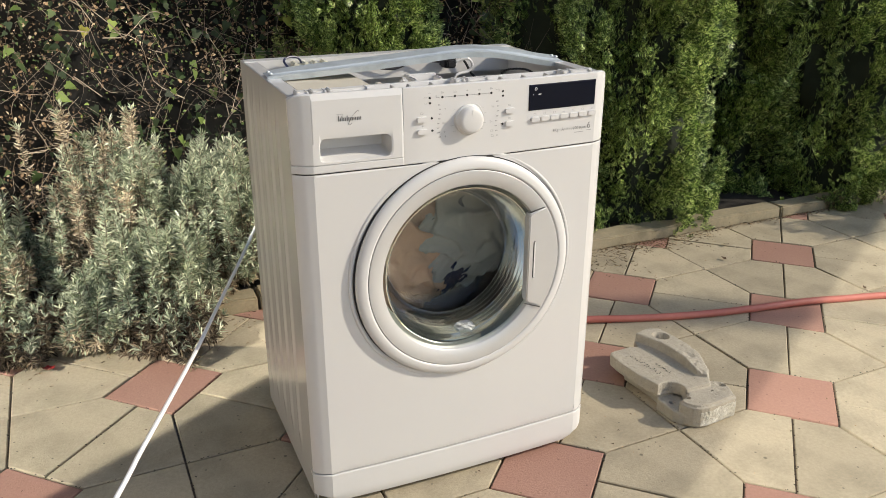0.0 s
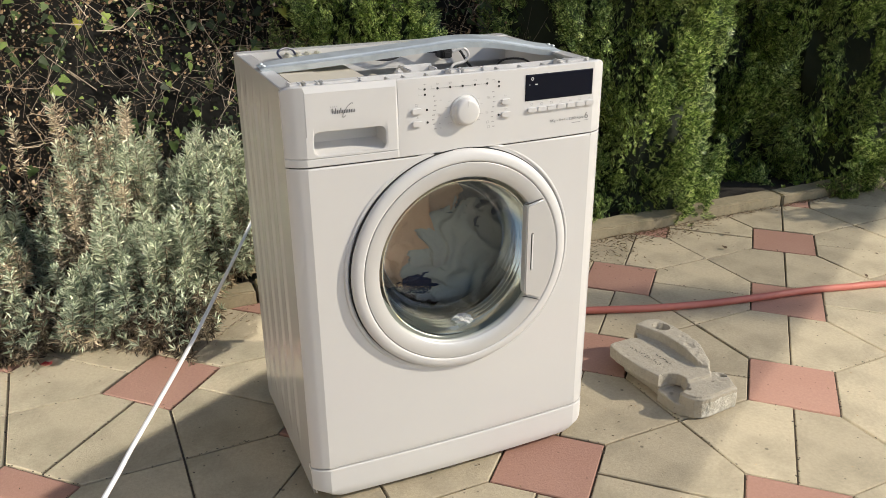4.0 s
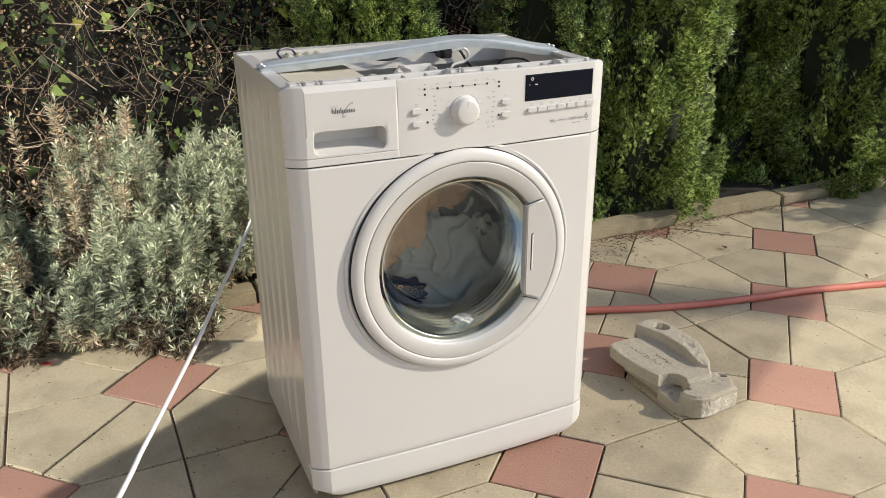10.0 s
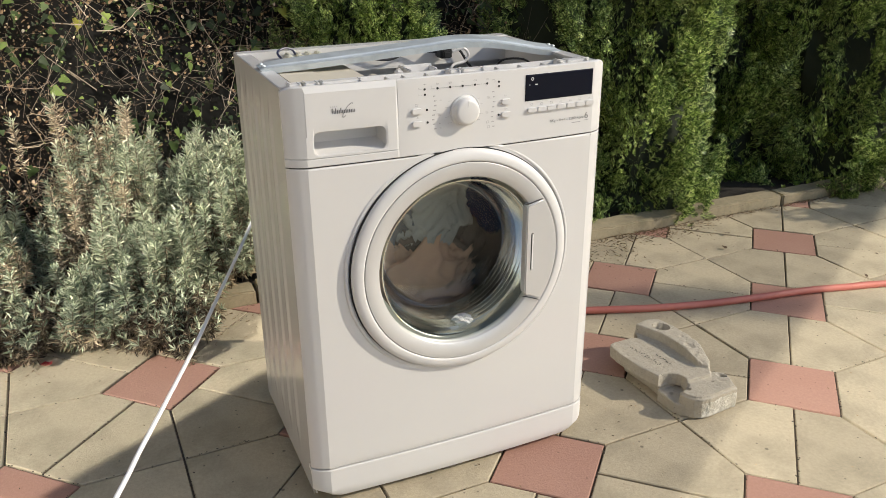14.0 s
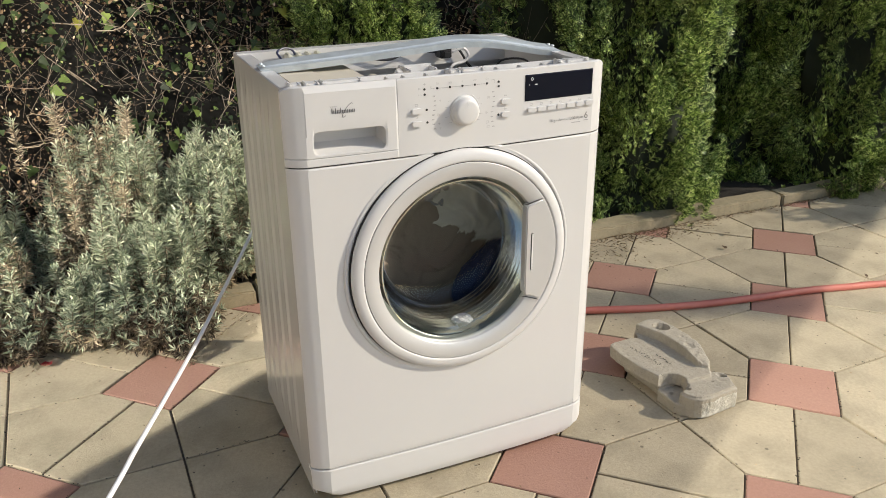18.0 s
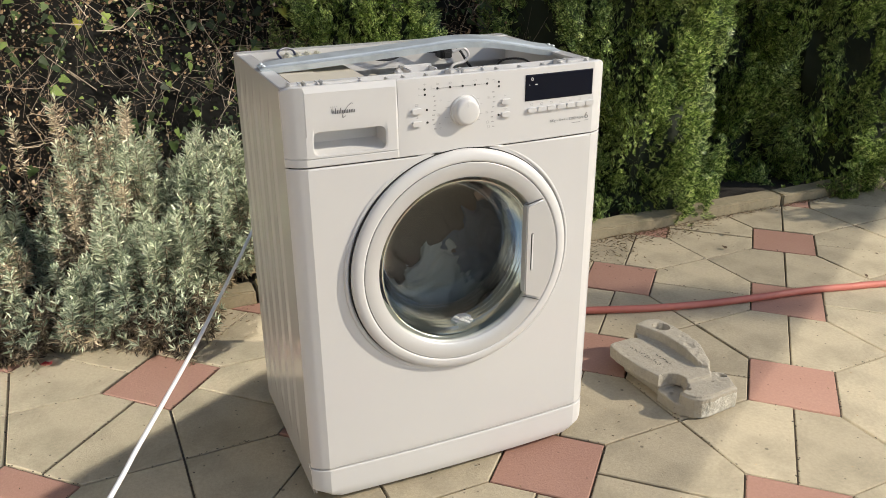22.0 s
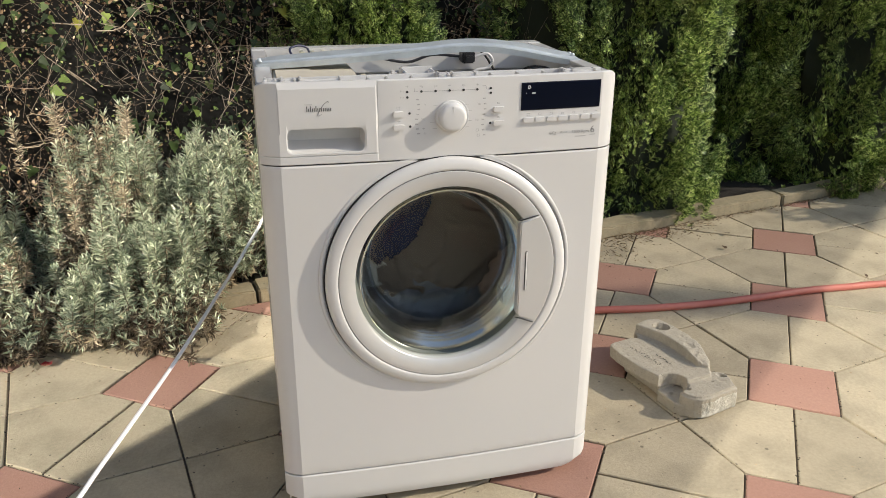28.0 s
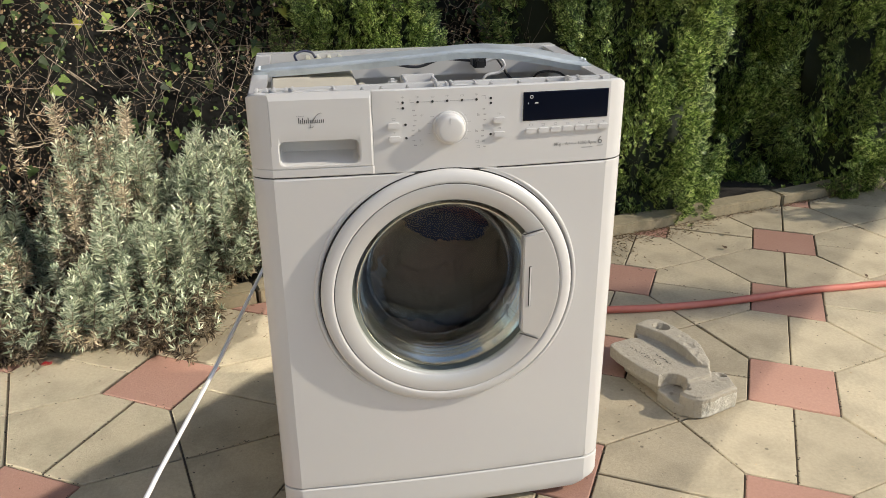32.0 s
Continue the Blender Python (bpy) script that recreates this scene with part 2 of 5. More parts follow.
def thin_glass(name, tint, rough=0.02, gloss=1.0, sheen=(1.0, 1.0, 1.0)):
    """Moulded glass as a thin skin: clear, with gloss that grows towards grazing sight."""
    m = bpy.data.materials.new(name)
    m.use_nodes = True
    nt = m.node_tree
    nt.nodes.remove(nt.nodes["Principled BSDF"])
    tr, gl, fr, mx = (nt.nodes.new(k) for k in ("ShaderNodeBsdfTransparent", "ShaderNodeBsdfGlossy", "ShaderNodeFresnel", "ShaderNodeMixShader"))
    tr.inputs["Color"].default_value = (*tint, 1)
    gl.inputs["Color"].default_value = (*sheen, 1)
    gl.inputs["Roughness"].default_value = rough
    fr.inputs["IOR"].default_value = 1.45
    half = nt.nodes.new("ShaderNodeMath")
    half.operation = "MULTIPLY"
    half.inputs[1].default_value = gloss
    nt.links.new(fr.outputs[0], half.inputs[0])
    nt.links.new(half.outputs[0], mx.inputs[0])
    nt.links.new(tr.outputs[0], mx.inputs[1])
    nt.links.new(gl.outputs[0], mx.inputs[2])
    nt.links.new(mx.outputs[0], nt.nodes["Material Output"].inputs["Surface"])
    return m


GLASS = thin_glass("door_glass", (0.79, 0.82, 0.795), 0.04, 0.5)
# rim gloss is raised and tinted to stand for light refracted in thick glass
RIM_GLASS = thin_glass("rim_glass", (0.76, 0.79, 0.77), 0.18, 1.1, (0.96, 1.0, 0.94))
PANE = glass_mat("window_glass")

# ---- ground ----
bm = bmesh.new()
bmesh.ops.create_grid(bm, x_segments=40, y_segments=40, size=60)
bmesh.ops.translate(bm, vec=(0, 0, -0.045), verts=bm.verts)
ground = tagged(part("ground", bm, SOIL), "bare dark garden soil under paving and hedge", "soil", kind="structure")

# paving: red squares in a square lattice, beige pentagons between them
LX, LY, LA, LP, LS = 0.8293, 1.6462, radians(-20.19), 0.4791, 0.198
KX, KY, KA = 0.535, 2.575, math.atan2(0.553, 1.266)  # the kerb's front line


def kerb_point(s, off=0.0, z=0.0):
    return Vector((KX + s * math.cos(KA) - off * math.sin(KA), KY + s * math.sin(KA) + off * math.cos(KA), z))


def lattice(u, v):
    return Vector((LX + u * math.cos(LA) - v * math.sin(LA), LY + u * math.sin(LA) + v * math.cos(LA)))


def behind_kerb(p):
    return -(p.x - KX) * math.sin(KA) + (p.y - KY) * math.cos(KA)


def clip_half(poly, fn):
    out = []
    for a, b in zip(poly, poly[1:] + poly[:1]):
        fa, fb = fn(a), fn(b)
        if fa <= 0:
            out.append(a)
        if (fa < 0) != (fb < 0):
            out.append(a + (b - a) * (fa / (fa - fb)))
    return out


def slab_geo(poly, gap=0.0022, edge=0.0020, depth=0.04):
    """A slab with a worn, bevelled top edge; poly is a plan outline about its own origin."""
    c = sum(poly, Vector((0, 0))) / len(poly)
    n = len(poly)
    # inset each side
    def inset(d):
        lines = []
        for a, b in zip(poly, poly[1:] + poly[:1]):
            t = (b - a).normalized()
            nn = Vector((-t.y, t.x))
            lines.append((a + nn * d, t))
        out = []
        for (p, t), (q, s) in zip(lines[-1:] + lines[:-1], lines):
            den = t.x * s.y - t.y * s.x
            if abs(den) < 1e-6:
                out.append(q.copy())
                continue
            k = ((q.x - p.x) * s.y - (q.y - p.y) * s.x) / den
            out.append(p + t * k)
        return out
    o, i = inset(gap), inset(gap + edge)
    vs = [(p.x, p.y, -depth) for p in o] + [(p.x, p.y, -edge * 0.8) for p in o] + [(p.x, p.y, 0.0) for p in i]
    fs = [tuple(range(2 * n, 3 * n))]
    for k in range(n):
        j = (k + 1) % n
        fs += [(k, j, n + j, n + k), (n + k, n + j, 2 * n + j, 2 * n + k)]
    return vs, fs


bm = bmesh.new()
quad = clip_half([Vector(q) for q in ((-3.4, -1.4), (4.4, -1.4), (4.4, 5.2), (-3.4, 5.2))], behind_kerb)
bm.faces.new([bm.verts.new((q.x, q.y, -0.007)) for q in quad])
tagged(part("joint_sand", bm, SAND), "brown sand filling the paving joints", "sand", kind="structure")
paving = tagged(new("paving"), "garden paving of beige pentagon slabs and red squares", "paving", kind="structure")
random.seed(4)
slab_meshes = {}
joints = []
rest = {"red_slab": [], "beige_slab": []}


def lay(poly, name, material, key):
    whole = [lattice(*p) for p in poly]
    c = sum(whole, Vector((0, 0))) / len(whole)
    if not (-3.2 < c.x < 4.2 and -1.3 < c.y < 5.0):
        return
    if c.y < 0.55 or c.x < -2.2 or c.x > 2.6:
        v_, f_ = slab_geo(whole)
        rest[name].append((v_, f_))
        return
    if abs(c.x) < 1.7 and 1.0 < c.y < 3.0:
        joints.extend(zip(whole, whole[1:] + whole[:1]))
    cut = clip_half(whole, behind_kerb)
    if len(cut) < 3:
        return
    shifted = [p - c for p in cut]
    if len(cut) == len(whole) and all((a - b).length < 1e-9 for a, b in zip(cut, whole)):
        if key not in slab_meshes:
            ob = part(name, slab_geo(shifted), material, paving)
            slab_meshes[key] = ob.data
        else:
            ob = new(name, slab_meshes[key])
            ob.parent = paving
    else:
        ob = part(name, slab_geo(shifted), material, paving)
    ob.matrix_basis = pose(c.x, c.y, random.uniform(-0.0015, 0.0015), random.uniform(-0.15, 0.15), random.uniform(-0.15, 0.15), 0)


h, p = LS / 2, LP
for i in range(-13, 12):
    for j in range(-14, 11):
        u, v = i * p, j * p
        lay([(u - h, v - h), (u + h, v - h), (u + h, v + h), (u - h, v + h)], "red_slab", RED, "red")
        # between this square and the next along u
        m0, m1 = (u + h, v), (u + p - h, v)
        lay([m0, m1, (u + p - h, v + h), (u + p / 2, v + p / 2), (u + h, v + h)], "beige_slab", SLAB, "a")
        lay([m1, m0, (u + h, v - h), (u + p / 2, v - p / 2), (u + p - h, v - h)], "beige_slab", SLAB, "b")
        # and along v
        n0, n1 = (u, v + h), (u, v + p - h)
        lay([n1, n0, (u + h, v + h), (u + p / 2, v + p / 2), (u + h, v + p - h)], "beige_slab", SLAB, "c")
        lay([n0, n1, (u - h, v + p - h), (u - p / 2, v + p / 2), (u - h, v + h)], "beige_slab", SLAB, "d")

part("outer_red_slabs", join(*rest["red_slab"]), RED, paving, kind="stuff")
part("outer_beige_slabs", join(*rest["beige_slab"]), SLAB, paving, kind="stuff")

# kerb stones along the bed
kerb = tagged(new("kerb"), "weathered grey concrete kerb along the planting bed", "kerb", kind="structure")
random.seed(7)
for k in range(-5, 6):
    s0, s1 = 0.83 + (k - 1) * 1.0, 0.83 + k * 1.0
    bm = one_box(s0 + 0.004, s1 - 0.004, 0.0, 0.080, -0.04, 0.042, bevel=0.005, seg=2)
    bmesh.ops.subdivide_edges(bm, edges=[e for e in bm.edges if e.calc_length() > 0.5], cuts=40)
    for v in bm.verts:
        w = noise.noise(v.co * 14) * 0.005 + noise.noise(v.co * 45) * 0.0025
        v.co.y += w
        v.co.z += noise.noise(v.co * 9 + Vector((5, 1, 2))) * 0.005 + noise.noise(v.co * 40) * 0.002
    ob = part("kerb_stone", bm, KERB, kerb, smooth=40)
    ob.matrix_basis = pose(KX, KY, random.uniform(-0.004, 0.002), 0, 0, math.degrees(KA))

# raised soil of the bed behind the kerb
bm = bmesh.new()
bmesh.ops.create_grid(bm, x_segments=120, y_segments=24, size=1)
for v in bm.verts:
    s, o = v.co.x * 4.0 + 0.3, (v.co.y + 1) * 0.9 + 0.07
    z = 0.015 + 0.03 * noise.noise(Vector((s * 3, o * 3, 0))) + 0.012 * noise.noise(Vector((s * 17, o * 17, 3)))
    v.co = kerb_point(s, o, z)
tagged(part("planting_bed", bm, SOIL, smooth=60), "dark crumbly soil of the planting bed", "soil", kind="structure")

# unseen house added behind the camera, to hold the panes that the lamps serve
house = tagged(new("house_wall"), "unseen plain rendered house wall with two windows, added behind camera", "wall", kind="structure")
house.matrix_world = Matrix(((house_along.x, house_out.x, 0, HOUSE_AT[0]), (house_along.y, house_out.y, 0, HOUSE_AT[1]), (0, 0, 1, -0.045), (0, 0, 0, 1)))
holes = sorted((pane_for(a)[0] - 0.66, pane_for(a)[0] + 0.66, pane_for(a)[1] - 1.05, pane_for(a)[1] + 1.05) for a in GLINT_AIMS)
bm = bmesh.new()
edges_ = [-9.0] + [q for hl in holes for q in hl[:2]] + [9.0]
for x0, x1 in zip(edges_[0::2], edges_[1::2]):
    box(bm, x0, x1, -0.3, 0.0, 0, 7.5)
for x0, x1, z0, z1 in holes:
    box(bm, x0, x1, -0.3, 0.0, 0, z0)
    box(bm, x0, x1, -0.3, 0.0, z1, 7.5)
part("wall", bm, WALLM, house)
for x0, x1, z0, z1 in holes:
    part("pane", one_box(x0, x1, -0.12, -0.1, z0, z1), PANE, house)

# ---- washing machine ----
W2, BX, CY_, DEPTH, RIM = 0.2975, 0.2663, 0.020, 0.418, 0.795
SEAM, KICK, ZTOP = 0.6695, 0.0815, 0.800
DX, DZ = 0.0032, 0.4615  # the door's centre
machine = thing("washing_machine", pose(0.0294, 1.3457, 0, 0, 0, 23.67), "white front-loading washing machine with its lid removed, standing on paving", "washing machine")


def y_front(x):
    """The front's plan: slightly bowed, with a swept-back strip at both sides."""
    a = abs(x)
    if a <= BX:
        return -0.007 * (1 - (a / BX) ** 2)
    t = (a - BX) / (W2 - BX)
    return CY_ * (0.60 * t + 0.40 * (max(0.0, t - 0.35) / 0.65) ** 2)


XS = [-W2 + (W2 - BX) * i / 12 for i in range(12)] + [-BX + 2 * BX * i / 28 for i in range(29)] + [BX + (W2 - BX) * (i + 1) / 12 for i in range(12)]


def sheet(xs, z0, z1, nz=4, y_off=0.0, thick=0.004, top_roll=0.0, ends=(1, 1)):
    """A panel that follows the front's plan, with thickness and softened edges."""
    vs, fs = [], []
    rows = []
    e = 0.0016

    def corner(x, z):  # the upper corners are rounded off
        q = max(0.0, (abs(x) - BX - 0.006) / (W2 - BX - 0.006))
        return 0.009 * q ** 3 * max(0.0, (z - z1 + 0.02) / 0.02) if top_roll else 0.0

    zs = [z0, z0 + e * 0.4, z0 + e] + [z0 + (z1 - z0) * i / nz for i in range(1, nz)] + [z1 - e, z1 - e * 0.4, z1]
    sink = [e, e * 0.3, 0] + [0] * (nz - 1) + [0, e * 0.3, e]
    for z, s in zip(zs, sink):
        row = []
        for k, x in enumerate(xs):
            ex = e * 0.8 * (ends[0] if k == 0 else ends[1] if k == len(xs) - 1 else 0)
            dz = 0
            if top_roll and z > z1 - top_roll:
                q = (z - (z1 - top_roll)) / top_roll
                dz = top_roll * 0.8 * (1 - math.sqrt(max(0, 1 - q * q * 0.98)))
            row.append(len(vs))
            vs.append((x, y_front(x) + y_off + max(s, ex) + dz, z - corner(x, z)))
        rows.append(row)
    back_rows = [[len(vs) + i * len(xs) + k for k in range(len(xs))] for i in (0, 1)]
    for z in (z0, z1):
        for x in xs:
            vs.append((x, y_front(x) + y_off + thick + (top_roll if z == z1 else 0), z - corner(x, z)))
    for a, b in zip(rows[:-1], rows[1:]):
        for k in range(len(xs) - 1):
            fs.append((a[k], a[k + 1], b[k + 1], b[k]))
    for k in range(len(xs) - 1):
        fs.append((back_rows[0][k], back_rows[0][k + 1], rows[0][k + 1], rows[0][k]))
        fs.append((rows[-1][k], rows[-1][k + 1], back_rows[1][k + 1], back_rows[1][k]))
        fs.append((back_rows[1][k], back_rows[1][k + 1], back_rows[0][k + 1], back_rows[0][k]))
    for k in (0, len(xs) - 1):
        fs.append(tuple(r[k] for r in rows) + (back_rows[1][k], back_rows[0][k]))
    return vs, fs


def clipped(x0, x1):
    return [x0] + [x for x in XS if x0 + 0.001 < x < x1 - 0.001] + [x1]


def wrapped(geo, off):
    """Flat geometry laid onto the bowed front, off in front of it."""
    return [(v[0], v[1] + y_front(v[0]) - off, v[2]) for v in geo[0]], geo[1]


def flat_box(x0, x1, z0, z1, off=0.0004):
    n = max(1, int((x1 - x0) / 0.01))
    vs = [(x0 + (x1 - x0) * i / n, 0.0, z) for i in range(n + 1) for z in (z0, z1)]
    return wrapped((vs, [(2 * i, 2 * i + 2, 2 * i + 3, 2 * i + 1) for i in range(n)]), off)


# cabinet of folded sheet: two sides with pressed ribs, a back, turned-in top flanges
def side_panel(sx):
    bm = bmesh.new()
    ys = [CY_ + 0.002 + (DEPTH - CY_ - 0.002) * i / 110 for i in range(111)]
    zs = [0.018, 0.05, 0.08, 0.10, 0.12] + [0.12 + 0.58 * i / 14 for i in range(1, 14)] + [0.70, 0.72, 0.74, 0.76, 0.78, 0.7935, 0.795]
    grid = []
    for z in zs:
        row = []
        for y in ys:
            d = 0.0
            for c in (0.118, 0.182, 0.246, 0.310, 0.366):
                w = abs(y - c) / 0.016
                if w < 1:
                    f = min(1, max(0, (z - 0.08) / 0.04)) * min(1, max(0, (0.755 - z) / 0.035))
                    d = max(d, f * (0.5 + 0.5 * math.cos(math.pi * w)))
            e = 0.002 if z > 0.794 else 0
            row.append(bm.verts.new((sx * (W2 - 0.003 + 0.003 * d - e), y, z)))
        grid.append(row)
    for a, b in zip(grid[:-1], grid[1:]):
        for k in range(len(ys) - 1):
            f = (a[k], a[k + 1], b[k + 1], b[k])
            bm.faces.new(f if sx > 0 else f[::-1])
    # inner skin, turned-in flange along the top
    box(bm, sx * (W2 - 0.009), sx * (W2 - 0.006), CY_ + 0.004, DEPTH - 0.004, 0.018, 0.790)
    box(bm, sx * (W2 - 0.030), sx * (W2 - 0.0045), CY_ + 0.012, DEPTH - 0.002, 0.790, 0.7945)
    return bm


part("side_panel", side_panel(-1), WHITE, machine, smooth=50)
part("side_panel", side_panel(1), WHITE, machine, smooth=50)
bm = bmesh.new()
box(bm, -W2 + 0.003, W2 - 0.003, DEPTH - 0.003, DEPTH, 0.018, 0.795, bevel=0.001)
part("back_panel", bm, WHITE, machine)
bm = bmesh.new()
box(bm, -W2 + 0.004, W2 - 0.004, DEPTH - 0.032, DEPTH - 0.004, 0.779, 0.796, bevel=0.002)
box(bm, -W2 + 0.004, W2 - 0.004, DEPTH - 0.036, DEPTH - 0.032, 0.745, 0.796)
part("rear_rail", bm, WHITE, machine, "white rear top rail")
part("base_pan", one_box(-W2 + 0.012, W2 - 0.012, 0.03, DEPTH - 0.005, 0.020, 0.028), GALV, machine)
for x in (-0.25, 0.25):
    for y in (0.06, DEPTH - 0.05):
        part("foot", lathe([(0.0, 0), (0.020, 0), (0.020, 0.012), (0.008, 0.014), (0.008, 0.030)], 16), BLACKP, machine).matrix_basis = pose(x, y, 0, 90, 0, 0)

# front panel with a round opening
vs, fs = [], []
NA, NR, R0 = 288, 28, 0.192
z0, z1 = KICK + 0.0011, SEAM - 0.0011
e = 0.0016
for i in range(NA):
    a = 2 * math.pi * i / NA
    for qx, qz in [(s_ * w_, q_) for s_ in (1, -1) for w_ in (BX,) for q_ in (z0, z1)]:  # rays through the corners and bends
        b_ = math.atan2(qz - DZ, qx - DX) % (2 * math.pi)
        if abs(b_ - a) < math.pi / NA:
            a = b_
    ca, sa = math.cos(a), math.sin(a)
    tx = (BX - DX) / ca if ca > 1e-9 else ((-BX - DX) / ca if ca < -1e-9 else 1e9)
    tz = (z1 - DZ) / sa if sa > 1e-9 else ((z0 - DZ) / sa if sa < -1e-9 else 1e9)
    t = min(tx, tz)
    ends = []
    for q in range(NR + 1):
        rr = R0 + (t - R0) * q / NR
        if t < R0 + 0.004:
            rr = min(R0, t - 0.003) + (t - min(R0, t - 0.003)) * q / NR
        x, z = DX + rr * ca, DZ + rr * sa
        vs.append((x, y_front(max(-W2, min(W2, x))) + (e if q == NR and tz < tx else 0), z))
    x, z = DX + t * ca, DZ + t * sa
    vs.append((x, y_front(max(-W2, min(W2, x))) + 0.01, z))
K = NR + 2
for i in range(NA):
    j = (i + 1) % NA
    for q in range(K - 1):
        fs.append((i * K + q, i * K + q + 1, j * K + q + 1, j * K + q))
strips = [sheet(clipped(-W2, -BX), z0, z1, nz=6, ends=(1, 0)), sheet(clipped(BX, W2), z0, z1, nz=6, ends=(0, 1))]
front = part("front_panel", join((vs, fs), *strips), WHITE, machine, smooth=14)
# pressed collar round the door
part("door_collar", lathe([(0.2230, 0.0), (0.2216, -0.0045), (0.2190, -0.0068), (0.2160, -0.0058), (0.2135, -0.002), (0.211, 0.006), (0.195, 0.012), (0.185, 0.02)], 128, cx=DX, cz=DZ), WHITE, machine, smooth=60)

# kickplate, fascia, drawer front
kick = sheet(XS, 0.013, KICK - 0.0015, nz=8, y_off=-0.001, thick=0.02)
kv = []
for x, y, z in kick[0]:
    s = max(0.0, (0.035 - z) / 0.022)
    a = max(0.0, (abs(x) - 0.245) / 0.0525)
    kv.append((x * (1 - 0.03 * s * s * a), y + 0.006 * s * s + 0.03 * a * a * s * s, z + 0.012 * a * a * s))
part("kickplate", (kv, kick[1]), PLASTIC, machine, smooth=14)
for z in (KICK, SEAM):
    part("panel_joint", sheet(clipped(-W2 + 0.006, W2 - 0.006), z - 0.005, z + 0.005, nz=2, y_off=0.005, thick=0.006), GAP, machine, "dark joint between panels")
part("fascia", join(sheet(clipped(-0.1115, W2), SEAM + 0.0011, ZTOP, nz=6, top_roll=0.004), sheet(clipped(-W2, -0.1115), SEAM + 0.0011, 0.6840, nz=3)), PLASTIC, machine, smooth=14)


def drawer_front():
    """The drawer's face, with the finger recess sunk into it."""
    x0, x1, zz0, zz1 = -0.2658, -0.1122, 0.6848, ZTOP
    rx0, rx1, rz0, rz1 = -0.2535, -0.1335, 0.6890, 0.7275
    hole = [q for q in rounded(rx0, rx1, rz0, rz1, 0.010, 5)]
    cx, cz = (rx0 + rx1) / 2, (rz0 + rz1) / 2
    vs, fs = [], []
    n = len(hole)
    steps = 7
    for k, (hx, hz) in enumerate(hole):
        dx, dz = hx - cx, hz - cz
        # push out to the panel's edge on the side that this point belongs to
        ex = x1 if dx > 0 else x0
        ez = zz1 if dz > 0 else zz0
        s, c = (k % 6) / 5.0, k // 6
        horizontal = (c in (0, 2) and s > 0.5) or (c in (1, 3) and s <= 0.5)
        if k % 6 == 2 and c in (0, 2) or k % 6 == 3 and c in (1, 3):
            tx, tz = ex, ez
        elif k % 6 == 3 and c in (0, 2) or k % 6 == 2 and c in (1, 3):
            tx, tz = ex, ez
        elif horizontal:
            tx, tz = hx, ez
        else:
            tx, tz = ex, hz
        for q in range(steps + 1):
            f = q / steps
            x, z = hx + (tx - hx) * f, hz + (tz - hz) * f
            roll = 0.0
            if z > zz1 - 0.004:
                qq = (z - (zz1 - 0.004)) / 0.004
                roll = 0.0032 * (1 - math.sqrt(max(0, 1 - qq * qq * 0.98)))
            vs.append((x, y_front(x) - 0.0006 + (0.0012 if q == 0 or (q == steps and tx > x0) else 0) + roll, z))
        vs.append((tx, y_front(tx) + 0.008, tz))
        # pocket: rounded lip going in, floor of the recess
        sl = (hz - rz0) / (rz1 - rz0)
        vs.append((hx, y_front(hx) + 0.006, hz))
        vs.append((cx + dx * 0.97, y_front(hx) + 0.044, max(rz0 + 0.011, cz + dz * 0.96)))
    kk = steps + 4
    for k in range(n):
        j = (k + 1) % n
        for q in range(steps + 1):
            fs.append((k * kk + q, j * kk + q, j * kk + q + 1, k * kk + q + 1))
        fs.append((k * kk + steps + 2, j * kk + steps + 2, j * kk, k * kk))
        fs.append((k * kk + steps + 3, j * kk + steps + 3, j * kk + steps + 2, k * kk + steps + 2))
    fs.append(tuple(k * kk + steps + 3 for k in range(n)))
    return vs, fs


drawer = part("detergent_drawer", join(drawer_front(), sheet(clipped(-W2, -0.2658), 0.6848, ZTOP, nz=6, y_off=-0.0006, top_roll=0.004, ends=(1, 0))), PLASTIC, machine, smooth=14)
part("drawer_joint", join(sheet(clipped(-0.1135, -0.1105), 0.682, ZTOP - 0.002, nz=2, y_off=0.0010, thick=0.004), sheet(clipped(-W2 + 0.006, -0.1105), 0.682, 0.687, nz=2, y_off=0.0010, thick=0.004)), JOINT, machine, "thin grey joint round the drawer")

# brand mark as plain shapes: small bars and an open ring
strokes = [flat_box(-0.2222 + k * 0.0028, -0.2208 + k * 0.0028, 0.7547, 0.7634 if k in (0, 2, 5) else 0.7600, 0.0010) for k in range(14)]
part("brand_mark", join(*strokes), INK, drawer, "dark grey brand mark", kind="stuff")
ring_pts = [(-0.1965 + 0.0042 * math.cos(a) + 0.0075 * math.sin(a), 0.0, 0.7588 + 0.0110 * math.sin(a)) for a in [radians(60 + 250 * i / 40) for i in range(41)]]
part("brand_ring", tube([(x, y_front(x) - 0.0008, z) for x, y, z in ring_pts], 0.00035, 5), INK, drawer)
part("brand_caption", join(*[flat_box(-0.2245 + k * 0.003, -0.2228 + k * 0.003, 0.7652, 0.7664, 0.001) for k in range(4)]), PALE_INK, drawer, kind="stuff")

